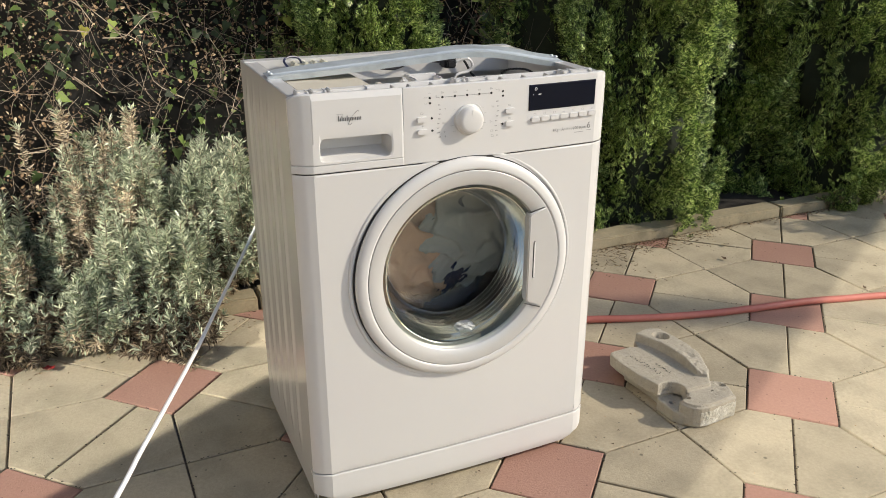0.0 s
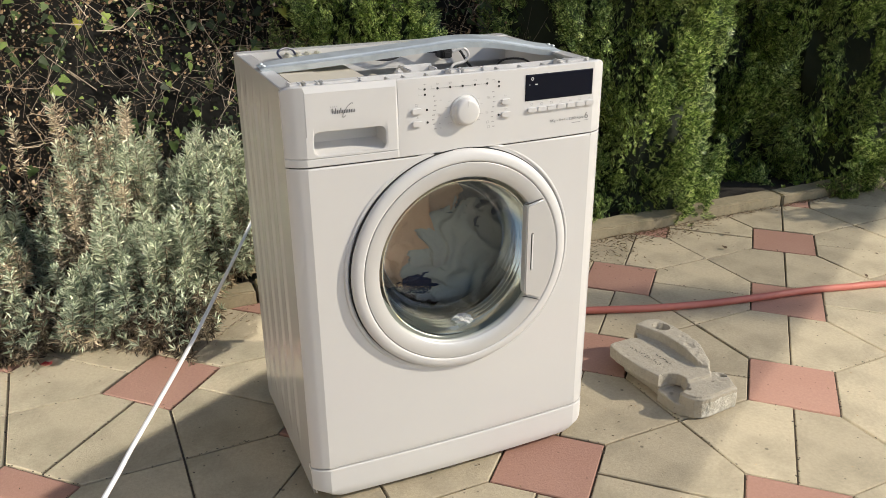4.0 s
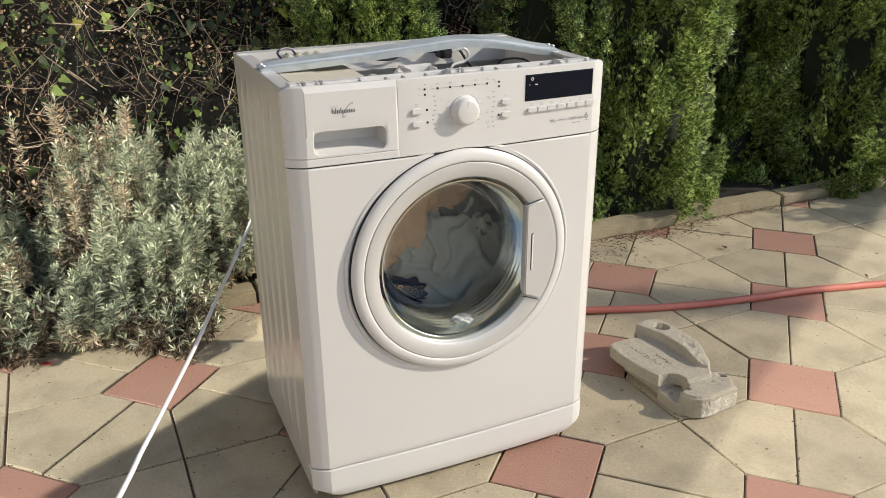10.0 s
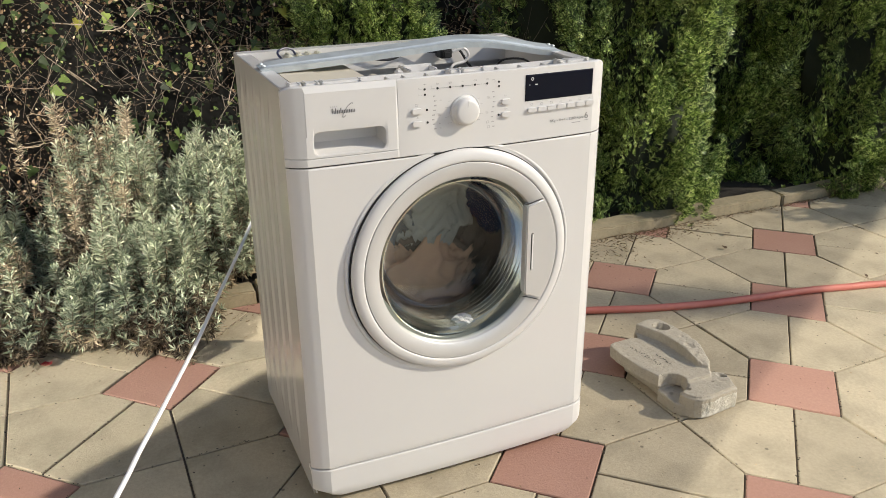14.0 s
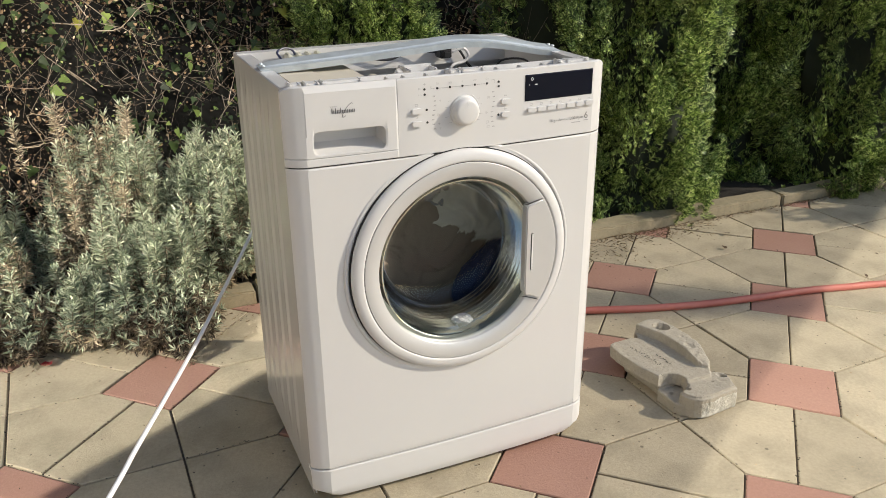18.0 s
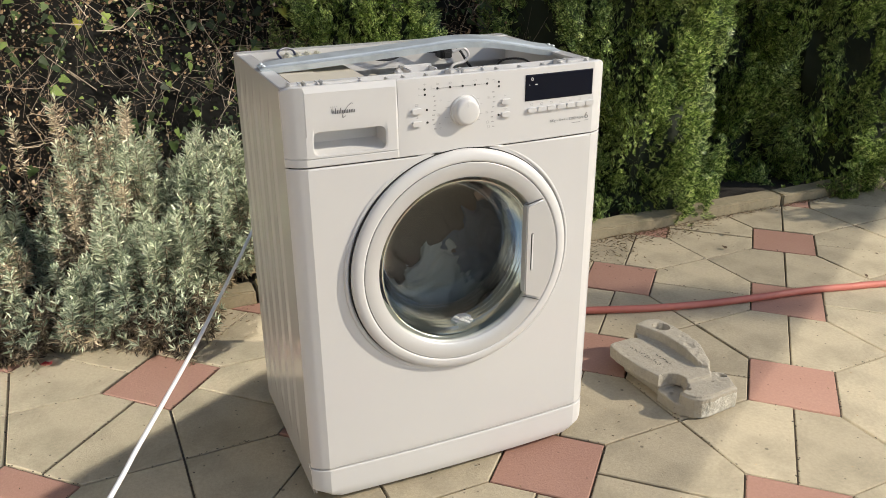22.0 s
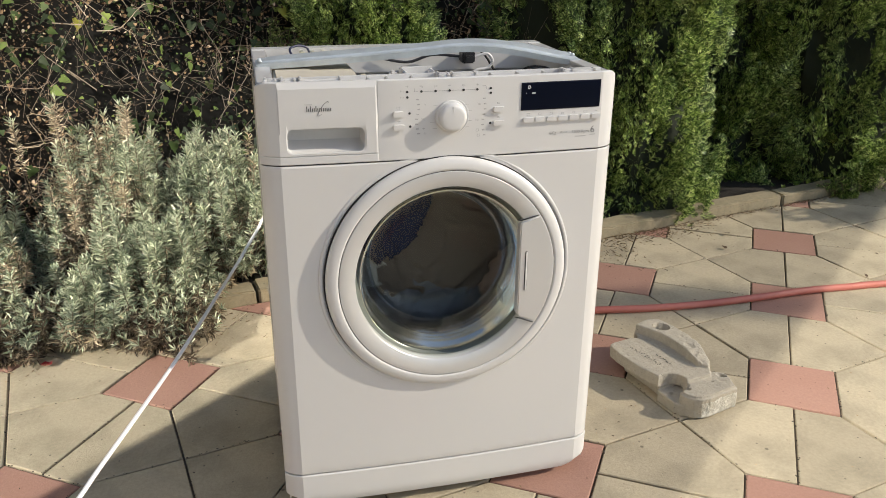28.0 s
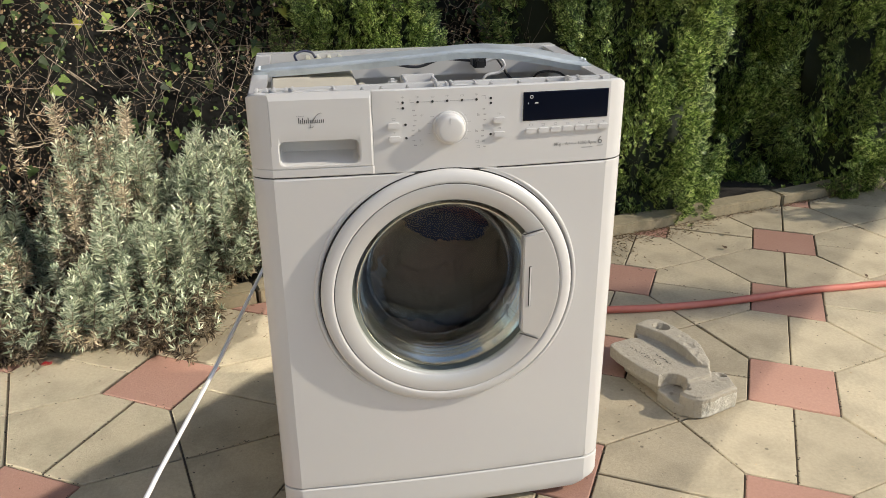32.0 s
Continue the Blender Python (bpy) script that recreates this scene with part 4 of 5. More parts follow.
def block_geo():
    """Cast counterweight: a thick slab, a round scoop with a ledge, an end block, a curved rib."""
    bm = bmesh.new()

    def slab(outline, z0, z1, bev=0.0018):
        b2 = bmesh.new()
        f = b2.faces.new([b2.verts.new((x, y, z0)) for x, y in outline])
        made = bmesh.ops.extrude_face_region(b2, geom=[f])["geom"]
        bmesh.ops.translate(b2, vec=(0, 0, z1 - z0), verts=[v for v in made if isinstance(v, bmesh.types.BMVert)])
        bmesh.ops.recalc_face_normals(b2, faces=b2.faces)
        bmesh.ops.bevel(b2, geom=[e for e in b2.edges if abs(e.verts[0].co.z - e.verts[1].co.z) < 1e-6], offset=bev, segments=2, affect="EDGES", clamp_overlap=True)
        me = bpy.data.meshes.new("tmp")
        b2.to_mesh(me)
        b2.free()
        bm.from_mesh(me)
        bpy.data.meshes.remove(me)

    scoop = [(0.016 + 0.033 * math.cos(radians(a)), 0.083 + 0.031 * math.sin(radians(a))) for a in (125, 105, 85, 65, 45, 25, 5, -15, -35, -55, -75)]
    # long slab, its near side scooped out
    slab([(0.0, 0.272), (-0.006, 0.228), (-0.007, 0.169), (0.002, 0.112)] + scoop[:9] + [(0.110, 0.058), (0.150, 0.100), (0.165, 0.20), (0.160, 0.285), (0.100, 0.300), (0.086, 0.272), (0.072, 0.280), (0.022, 0.284), (0.006, 0.281)], 0.036, 0.066)
    # stepped underside of the slab
    slab([(0.006, 0.262), (0.004, 0.20), (0.006, 0.11), (0.12, 0.10), (0.15, 0.20), (0.14, 0.27)], 0.026, 0.040, 0.002)
    # end block with rounded shoulder
    slab([(0.050, -0.001), (0.133, -0.002), (0.140, 0.012), (0.152, 0.036), (0.158, 0.056), (0.13, 0.082), (0.052, 0.082)] + scoop[7:] + [(0.012, 0.054), (0.005, 0.044), (0.008, 0.028), (0.016, 0.014), (0.030, 0.004)], 0.0, 0.058, 0.005)
    # ledge in the scoop, foot under the slab
    slab([(-0.003, 0.055), (0.002, 0.112), (0.06, 0.115), (0.06, 0.05), (0.02, 0.02), (0.004, 0.035)], 0.0, 0.030, 0.002)
    slab([(0.010, 0.05), (0.12, 0.05), (0.14, 0.20), (0.12, 0.262), (0.028, 0.250), (0.024, 0.154)], 0.0, 0.030, 0.002)
    # curved rib along the far side
    ribo = [(0.098, 0.296), (0.103, 0.280), (0.109, 0.262), (0.117, 0.235), (0.120, 0.205), (0.119, 0.175), (0.116, 0.145), (0.110, 0.112), (0.108, 0.098), (0.123, 0.078), (0.138, 0.088), (0.150, 0.116), (0.165, 0.144), (0.175, 0.180), (0.178, 0.215), (0.177, 0.265), (0.172, 0.292), (0.140, 0.302)]
    slab(ribo, 0.01, 0.090)
    bmesh.ops.triangulate(bm, faces=[f for f in bm.faces if len(f.verts) > 4])
    for v in bm.verts:  # the rib falls away towards its near end and its back
        if v.co.z > 0.075:
            v.co.z -= 0.00 + 2.2 * max(0.0, 0.165 - v.co.y) ** 2 + 0.10 * max(0.0, v.co.x - 0.135)
    return bm


def carved(ob, cutters):
    """Cut round holes out of a mesh, weld and roughen it, and keep the result as plain mesh."""
    rem = ob.modifiers.new("cast", "REMESH")
    rem.mode, rem.voxel_size, rem.use_smooth_shade = "VOXEL", 0.0019, True
    made = []
    for x, y, z, r, h in cutters:
        c = part("cutter", lathe([(0.0, 0.0), (r, 0.0), (r * 1.12, h), (0.0, h)], 20), CAST)
        c.matrix_basis = pose(x, y, z, 90, 0, 0)
        made.append(c)
        bo = ob.modifiers.new("hole", "BOOLEAN")
        bo.operation, bo.object, bo.solver = "DIFFERENCE", c, "FAST"
    bpy.context.view_layer.update()
    me = bpy.data.meshes.new_from_object(ob.evaluated_get(bpy.context.evaluated_depsgraph_get()))
    ob.modifiers.clear()
    ob.data = me
    for c in made:
        bpy.data.objects.remove(c)
    return me


block = thing("concrete_counterweight", Matrix(), "grey cast concrete counterweight lying on paving, pitted and chipped", "concrete block")
casting = part("casting", block_geo(), CAST, block, smooth=180)
me = carved(casting, ((0.030, 0.047, 0.052, 0.0055, 0.012), (0.142, 0.046, 0.052, 0.0055, 0.012), (0.101, 0.042, 0.054, 0.003, 0.01), (0.146, 0.256, 0.068, 0.020, 0.03), (0.020, 0.082, 0.018, 0.0065, 0.02)))
nrm = [v.normal.copy() for v in me.vertices]
for v, q in zip(me.vertices, nrm):
    rough = 0.0006 * noise.noise(v.co * 40) + 0.0006 * noise.noise(v.co * 190)
    pit = noise.noise(v.co * 95 + Vector((3, 8, 1)))
    rough -= 0.0035 * max(0.0, pit - 0.45) * 1.8
    if v.co.x > 0.115 and v.co.y < 0.2 and v.co.z > 0.05:  # chipped near the rib's end
        rough -= 0.006 * max(0.0, noise.noise(v.co * 55) - 0.05)
    v.co += q * rough
    v.co.z = max(v.co.z, 0.0)
me.shade_smooth()
# raw face of the end block, where the casting broke from its mould
me.materials.append(CAST_RAW)
for f in me.polygons:
    if f.center.y < 0.004 and f.center.z < 0.044 + 0.006 * noise.noise(f.center * 80) and f.normal.y < -0.5:
        f.material_index = 1
block.matrix_world = block_m
random.seed(31)
# flat dark patches paint the shade of the engraved strokes
engraving_shade = mat("concrete_engraving_shade", (0.06, 0.055, 0.045), 0.9, grain=0.3)
for x0, y0, n_, hgt, run in ((0.032, 0.243, 9, 0.011, 0.0112), (0.060, 0.186, 6, 0.0065, 0.0088)):
    geos = []
    for k in range(n_):
        yy = y0 - k * run
        for q in range(4):
            a, b = random.uniform(0, hgt), random.uniform(0, run * 0.6)
            geos.append(([(x0 + a, yy - b, 0.0669), (x0 + a + 0.0028, yy - b, 0.0669), (x0 + a + 0.0028, yy - b - 0.0018, 0.0669), (x0 + a, yy - b - 0.0018, 0.0669)], [(0, 1, 2, 3)]))
    part("cast_marking", join(*geos), engraving_shade, block, "worn cast marking, unreadable, its shaded strokes painted dark", kind="stuff")

hose_pts = curve_points([(0.10, 2.02, 0.0105), (0.26, 2.012, 0.0105), (0.409, 2.022, 0.0105), (0.583, 2.033, 0.0105), (0.750, 2.058, 0.0105), (0.890, 2.091, 0.0105), (1.073, 2.140, 0.0105), (1.199, 2.161, 0.0105), (1.324, 2.182, 0.0105), (1.7, 2.22, 0.0105), (2.4, 2.2, 0.0105)], 90)
hose = thing("garden_hose", Matrix(), "faded red rubber garden hose lying across the paving", "hose")
part("tube", tube(hose_pts, 0.0105, 16), HOSE, hose, smooth=60)

# power cable, hanging from the machine's back and trailing off over the paving
CAB0 = Vector((-0.40, 1.70, 0.40))
cable = thing("power_cable", Matrix.Translation(CAB0), "white power cable stretched from behind the washing machine", "cable")
cab = curve_points([(-0.20, 1.93, 0.46), (-0.38, 2.02, 0.425), (-0.449, 1.95, 0.398), (-0.449, 1.78, 0.380), (-0.448, 1.62, 0.362), (-0.448, 1.50, 0.350), (-0.446, 1.37, 0.341), (-0.439, 1.235, 0.341), (-0.434, 1.06, 0.342), (-0.432, 0.95, 0.342), (-0.428, 0.85, 0.343), (-0.43, 0.50, 0.335), (-0.50, 0.0, 0.28), (-0.62, -0.55, 0.12), (-0.80, -1.1, -0.030), (-1.2, -1.8, -0.040), (-2.2, -2.4, -0.040)], 100)
part("sheath", tube([q - CAB0 for q in cab], 0.0036, 10), CABLE, cable, smooth=60)

# ---- plants ----
def scatter(tv, tf, frames_):
    """Many copies of one small template as one mesh: frames_ is an array of 3 x 4 matrices."""
    tv = np.asarray(tv, float)
    M = np.asarray(frames_, float)
    v = np.einsum("nij,kj->nki", M[:, :, :3], tv) + M[:, None, :, 3]
    k = len(tv)
    n = len(M)
    v = v.reshape(-1, 3)
    off = (np.arange(n) * k)
    loops, starts, totals = [], [], []
    sizes = [len(f) for f in tf]
    flat = np.concatenate([np.asarray(f) for f in tf])
    loops = (flat[None, :] + off[:, None]).reshape(-1)
    sizes = np.tile(sizes, n)
    starts = np.concatenate([[0], np.cumsum(sizes)[:-1]])
    return v, loops, starts, sizes


def mass(name, chunks, material, parent=None, label="", smooth=False):
    """One mesh from several scattered chunks."""
    V, L, S, Z = [], [], [], []
    vo = lo = 0
    for v, l, s, z in chunks:
        V.append(v)
        L.append(l + vo)
        S.append(s + lo)
        Z.append(z)
        vo += len(v)
        lo += len(l)
    V, L, S, Z = np.concatenate(V), np.concatenate(L), np.concatenate(S), np.concatenate(Z)
    me = bpy.data.meshes.new(name)
    me.vertices.add(len(V))
    me.vertices.foreach_set("co", V.astype(np.float32).ravel())
    me.loops.add(len(L))
    me.loops.foreach_set("vertex_index", L.astype(np.int32))
    me.polygons.add(len(S))
    me.polygons.foreach_set("loop_start", S.astype(np.int32))
    me.update(calc_edges=True)
    me.validate()
    me.materials.append(material)
    if smooth:
        me.shade_smooth()
    ob = new(name, me)
    if parent:
        ob.parent = parent
    return tagged(ob, label=label)


def frames_from(pos, d, up, scale):
    """Matrices whose y axis runs along d, whose z axis leans to up."""
    d = d / np.linalg.norm(d, axis=1, keepdims=True)
    x = np.cross(d, up)
    x /= np.linalg.norm(x, axis=1, keepdims=True) + 1e-9
    z = np.cross(x, d)
    s = np.asarray(scale).reshape(-1, 1)
    return np.stack([x * s, d * s, z * s, pos], axis=2)


rng = np.random.default_rng(3)
THUJA = leaf_mat("thuja_green", [(0.0, (0.030, 0.062, 0.022)), (0.40, (0.12, 0.20, 0.05)), (0.75, (0.36, 0.49, 0.13)), (1.0, (0.75, 0.82, 0.36))], 0.32, 0.42)
THUJA_SHADE = mat("thuja_inner_shade", (0.010, 0.016, 0.006), 0.9, grain=0.4, grain_scale=30, bump=0.8, bump_scale=40)
BARK = mat("brown_bark", (0.10, 0.065, 0.04), 0.9, grain=0.3, grain_scale=40, bump=0.8, bump_scale=60)


def spray_template():
    """A flat frond: a stem with side shoots of two orders, as narrow kites."""
    vs, fs = [], []

    def kite(x, y, a, l, w, lift=0.0):
        dx, dy = math.sin(a), math.cos(a)
        nx, ny = dy, -dx
        o = len(vs)
        vs.extend([(x, y, lift), (x + dx * l * 0.45 + nx * w, y + dy * l * 0.45 + ny * w, lift + 0.02 * l), (x + dx * l, y + dy * l, lift - 0.08 * l), (x + dx * l * 0.45 - nx * w, y + dy * l * 0.45 - ny * w, lift + 0.02 * l)])
        fs.append((o, o + 1, o + 2, o + 3))

    kite(0, 0, 0, 1.0, 0.05)
    for k in range(4):
        y = 0.10 + 0.20 * k
        for s in (-1, 1):
            kite(0, y + 0.04 * s, s * (0.80 - 0.06 * k), 0.56 * (1 - 0.16 * k), 0.055, 0.012 * s)
    return vs, fs


SPRAY = spray_template()


def thuja(x, y, r0, r1, height, n, label, seed, lumps=0.16, size=0.075, face=None):
    rg = np.random.default_rng(seed)
    tree = thing("thuja_tree", pose(x, y, 0.0), label, "tree", "thujas along the hedge")
    part("trunk", tube([(0, 0, -0.02), (0.01, 0, 0.4), (0, 0.01, height * 0.9)], 0.035, 9, taper=0.008), BARK, tree)

    def radius(z, a):
        f = min(1.0, z / 0.55)
        base = r0 + (r1 - r0) * f
        if z > height - 0.5:
            base *= math.sqrt(max(0.02, (height - z) / 0.5))
        q = Vector((math.cos(a) * 1.3, math.sin(a) * 1.3, z * 2.2)) + Vector((seed * 2.1, 0, 0))
        return base * (1 + lumps * noise.noise(q * 1.6) + lumps * 0.7 * noise.noise(q * 4.0))

    # solid near-black shell puts the crown's inner shade into colour
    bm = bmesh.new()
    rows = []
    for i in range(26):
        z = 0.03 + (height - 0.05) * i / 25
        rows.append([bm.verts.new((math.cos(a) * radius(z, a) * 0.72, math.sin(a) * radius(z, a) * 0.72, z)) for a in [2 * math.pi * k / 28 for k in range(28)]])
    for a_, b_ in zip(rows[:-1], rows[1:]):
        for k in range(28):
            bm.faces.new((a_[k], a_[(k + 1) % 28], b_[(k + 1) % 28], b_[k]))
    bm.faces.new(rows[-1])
    part("inner_shade", bm, THUJA_SHADE, tree, "near-black shell painting the shade inside the crown", smooth=60)
    # fronds grouped in tufts that stand out unevenly
    tufts = max(60, n // 110)
    tz = np.where(rg.random(tufts) < 0.84, rg.random(tufts) * min(1.0, height), rg.random(tufts) * (height - 0.02))
    ta = rg.random(tufts) * 2 * math.pi
    if face is not None:
        ta = np.where(rg.random(tufts) < 0.88, face + (rg.random(tufts) - 0.5) * math.pi * 1.2, ta)
    top = rg.random(tufts) < 0.05  # and some close the crown's top
    tz = np.where(top, height - 0.28 * rg.random(tufts), tz)
    ta = np.where(top, rg.random(tufts) * 2 * math.pi, ta)
    tr = np.array([radius(q, w) for q, w in zip(tz, ta)]) * rg.uniform(0.66, 1.20, tufts)
    lean = np.stack([rg.normal(0, 0.35, tufts), rg.normal(0.55, 0.35, tufts)], 1)
    k = rg.integers(0, tufts, n)
    z = tz[k] + rg.normal(0, size * 1.15, n)
    a = ta[k] + rg.normal(0, size * 0.62, n) / np.maximum(tr[k], 0.08)
    r = tr[k] - np.abs(rg.normal(0, size * 0.8, n))
    z = np.maximum(z, 0.0)
    pos = np.stack([np.cos(a) * r, np.sin(a) * r, z], 1)
    out = np.stack([np.cos(a), np.sin(a), np.zeros(n)], 1)
    tang = np.stack([-np.sin(a), np.cos(a), np.zeros(n)], 1)
    d = out * (0.8 + 0.4 * rg.random((n, 1))) + np.array([0, 0, 1.0]) * (lean[k, 1] + rg.normal(0, 0.35, n))[:, None] + tang * (lean[k, 0] + rg.normal(0, 0.4, n))[:, None]
    up = tang * rg.choice([-1, 1], (n, 1)) + np.array([0, 0, 1.0]) * rg.normal(0.3, 0.4, (n, 1)) + rg.normal(0, 0.3, (n, 3))
    F = frames_from(pos - d / np.linalg.norm(d, axis=1, keepdims=True) * size * 0.35, d, up, size * rg.uniform(0.6, 1.35, n))
    mass("crown", [scatter(*SPRAY, F)], THUJA, tree)
    return tree


thuja(0.69, 2.94, 0.275, 0.25, 2.1, 30000, "tall green thuja column in sunlight beside the kerb", 2, lumps=0.40, size=0.031, face=-1.1)
thuja(1.63, 3.46, 0.40, 0.41, 2.4, 32000, "broad thuja, half shaded, half in sunlight, behind the kerb", 5, lumps=0.36, size=0.034, face=-1.1)
thuja(1.16, 3.44, 0.30, 0.28, 1.9, 14000, "narrow dark thuja in deep shade between its neighbours", 21, size=0.042, face=-1.6)
thuja(2.22, 3.95, 0.36, 0.38, 2.2, 4000, "thuja farther along the bed", 25, size=0.042, face=-1.6)
thuja(-0.28, 2.84, 0.20, 0.235, 1.75, 26000, "young green thuja behind the washing machine", 8, lumps=0.2, size=0.028, face=-1.2)
thuja(0.40, 3.22, 0.24, 0.27, 2.2, 9000, "dark green thuja in deep shade", 11, size=0.042, face=-1.6)
# this last shrub is out of view, added only to block sun from the kerb
thuja(2.64, 2.80, 0.40, 0.42, 0.66, 2600, "unseen low rounded thuja shrub, added to shade the kerb", 17, size=0.07)

# ivy-grown hedge along the back: near-black sheet for shade, twigs, ivy and dry leaves
hedge = thing("ivy_hedge", Matrix(), "dense dark hedge of bare twigs overgrown with ivy", "hedge", kind="stuff")
HEDGE_SHADE = mat("hedge_inner_shade", (0.006, 0.0055, 0.004), 0.95, grain=0.5, grain_scale=25, stain=0.5, stain_scale=9, stain_color=(0.016, 0.012, 0.008), bump=1.0, bump_scale=30)
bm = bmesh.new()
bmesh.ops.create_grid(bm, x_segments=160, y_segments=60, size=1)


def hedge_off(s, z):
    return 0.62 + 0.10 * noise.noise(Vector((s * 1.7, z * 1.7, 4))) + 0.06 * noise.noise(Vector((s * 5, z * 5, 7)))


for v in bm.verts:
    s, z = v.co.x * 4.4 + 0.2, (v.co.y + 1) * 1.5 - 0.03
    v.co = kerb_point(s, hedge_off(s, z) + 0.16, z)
# near-black sheet stands for the shade deep inside the hedge
part("core", bm, HEDGE_SHADE, hedge, smooth=60)
TWIG = mat("dry_twig", (0.25, 0.20, 0.15), 0.85, grain=0.3, grain_scale=30, per_island=0.75)
IVY = leaf_mat("ivy_leaf", [(0.0, (0.016, 0.030, 0.010)), (0.6, (0.045, 0.078, 0.020)), (0.92, (0.14, 0.20, 0.045)), (0.99, (0.34, 0.42, 0.10)), (1.0, (0.42, 0.40, 0.07))], 0.3, 0.6)
DRY = leaf_mat("dry_leaf", [(0.0, (0.030, 0.017, 0.010)), (0.55, (0.17, 0.105, 0.058)), (0.88, (0.40, 0.27, 0.15)), (1.0, (0.66, 0.54, 0.38))], 0.15, 0.8)
ivy_outline = [(0, 0), (0.22, -0.14), (0.46, 0.10), (0.32, 0.34), (0.30, 0.54), (0.13, 0.76), (0, 1.10), (-0.13, 0.76), (-0.28, 0.56), (-0.34, 0.34), (-0.48, 0.08), (-0.24, -0.12)]
ivy_v = [(x, y, -0.10 * abs(x) - 0.06 * y * y) for x, y in ivy_outline] + [(0, 0.32, 0.03)]
ivy_f = [(12, k, (k + 1) % 12) for k in range(12)]
dry_v = [(0, 0, 0), (0.28, 0.3, 0.12), (0.22, 0.7, 0.05), (0, 1.0, -0.12), (-0.26, 0.68, 0.14), (-0.3, 0.28, 0.03), (0, 0.5, -0.06)]
dry_f = [(6, k, (k + 1) % 6) for k in range(6)]


def on_hedge(n, s0, s1, z0, z1, out0, out1):
    s, z = rng.uniform(s0, s1, n), rng.uniform(z0, z1, n)
    o = np.array([hedge_off(a, b) for a, b in zip(s, z)]) - rng.uniform(out0, out1, n)
    return np.array([kerb_point(a, c, b) for a, b, c in zip(s, z, o)])


toward = np.array([math.sin(KA), -math.cos(KA), 0.0])
chunks = []
n = 18000
pos = on_hedge(n, -2.9, 1.4, 0.0, 1.35, -0.05, 0.13)
keep = np.array([noise.noise(Vector(tuple(q * 2.3))) for q in pos]) + rng.normal(0, 0.3, n) > -0.25
pos = pos[keep]
n = len(pos)
nrm = toward + rng.normal(0, 0.5, (n, 3)) + np.array([0.3, 0, 0.5])
d = np.stack([rng.normal(0, 0.6, n), rng.normal(0, 0.3, n), rng.normal(-0.7, 0.5, n)], 1)
F = frames_from(pos, d - nrm * ((d * nrm).sum(1) / (nrm * nrm).sum(1))[:, None], nrm, 0.007 + 0.034 * rng.random(n) ** 6.0)
mass("ivy_leaves", [scatter(ivy_v, ivy_f, F)], IVY, hedge, "green ivy leaves")
n = 60000
pos = on_hedge(n, -2.9, 1.8, 0.0, 1.4, -0.12, 0.11)
keep = np.array([noise.noise(Vector(tuple(q * 3.1)) + Vector((7, 0, 0))) for q in pos]) + rng.normal(0, 0.25, n) > -0.18
pos = pos[keep]
n = len(pos)
d = rng.normal(0, 1, (n, 3))
F = frames_from(pos, d, toward + rng.normal(0, 0.8, (n, 3)), 0.004 + 0.014 * rng.random(n) ** 2)
mass("dry_leaves", [scatter(dry_v, dry_f, F)], DRY, hedge, "curled brown dead leaves")
twigs = []
random.seed(12)
for k in range(2300):
    s, z = random.uniform(-2.9, 1.5), random.uniform(0.0, 1.4)
    o = hedge_off(s, z) - random.uniform(-0.02, 0.14)
    l = 0.04 + 0.36 * random.random() ** 2.2
    a = random.gauss(math.pi / 2, 0.8)
    q = kerb_point(s, o, z)
    along = Vector((math.cos(KA), math.sin(KA), 0)) * math.cos(a) + Vector((0, 0, 1)) * math.sin(a) + Vector(tuple(toward)) * random.uniform(-0.3, 0.3)
    side = Vector((random.gauss(0, 1), random.gauss(0, 1), random.gauss(0, 1))) * l * 0.20
    r_ = random.choice((0.0005, 0.0006, 0.0007, 0.0008, 0.0009, 0.0011, 0.0014, 0.0018))
    twigs.append(tube(curve_points([q, q + along * l * 0.35 + side, q + along * l * 0.7 - side * 0.5, q + along * l + side], 9), r_, 4, cap=False, taper=r_ * 0.4))
part("twigs", join(*twigs), TWIG, hedge, "bare brown twigs")

# lavender bushes in front of the hedge
LAV = leaf_mat("lavender_leaf", [(0.0, (0.27, 0.34, 0.22)), (0.45, (0.50, 0.56, 0.41)), (0.85, (0.70, 0.73, 0.56)), (1.0, (0.84, 0.83, 0.70))], 0.30, 0.6)
LAV_DRY = leaf_mat("lavender_dry", [(0.0, (0.26, 0.20, 0.135)), (0.6, (0.66, 0.55, 0.40)), (1.0, (0.88, 0.79, 0.63))], 0.3, 0.8)
# darker brown copy of the dry needle colours, for low growth
LAV_DRY_DARK = leaf_mat("lavender_dry_dark", [(0.0, (0.05, 0.038, 0.026)), (0.6, (0.17, 0.125, 0.08)), (1.0, (0.42, 0.34, 0.23))], 0.2, 0.85)
LAV_STEM = mat("lavender_stem", (0.20, 0.16, 0.11), 0.9, grain=0.2, per_island=0.4)
needle_v = [(0, 0, 0), (0.016, 0.30, 0.07), (0.015, 0.72, 0.0), (0, 1.0, -0.20), (-0.015, 0.72, 0.0), (-0.016, 0.30, 0.07)]
needle_f = [(0, 1, 2, 3), (0, 3, 4, 5)]


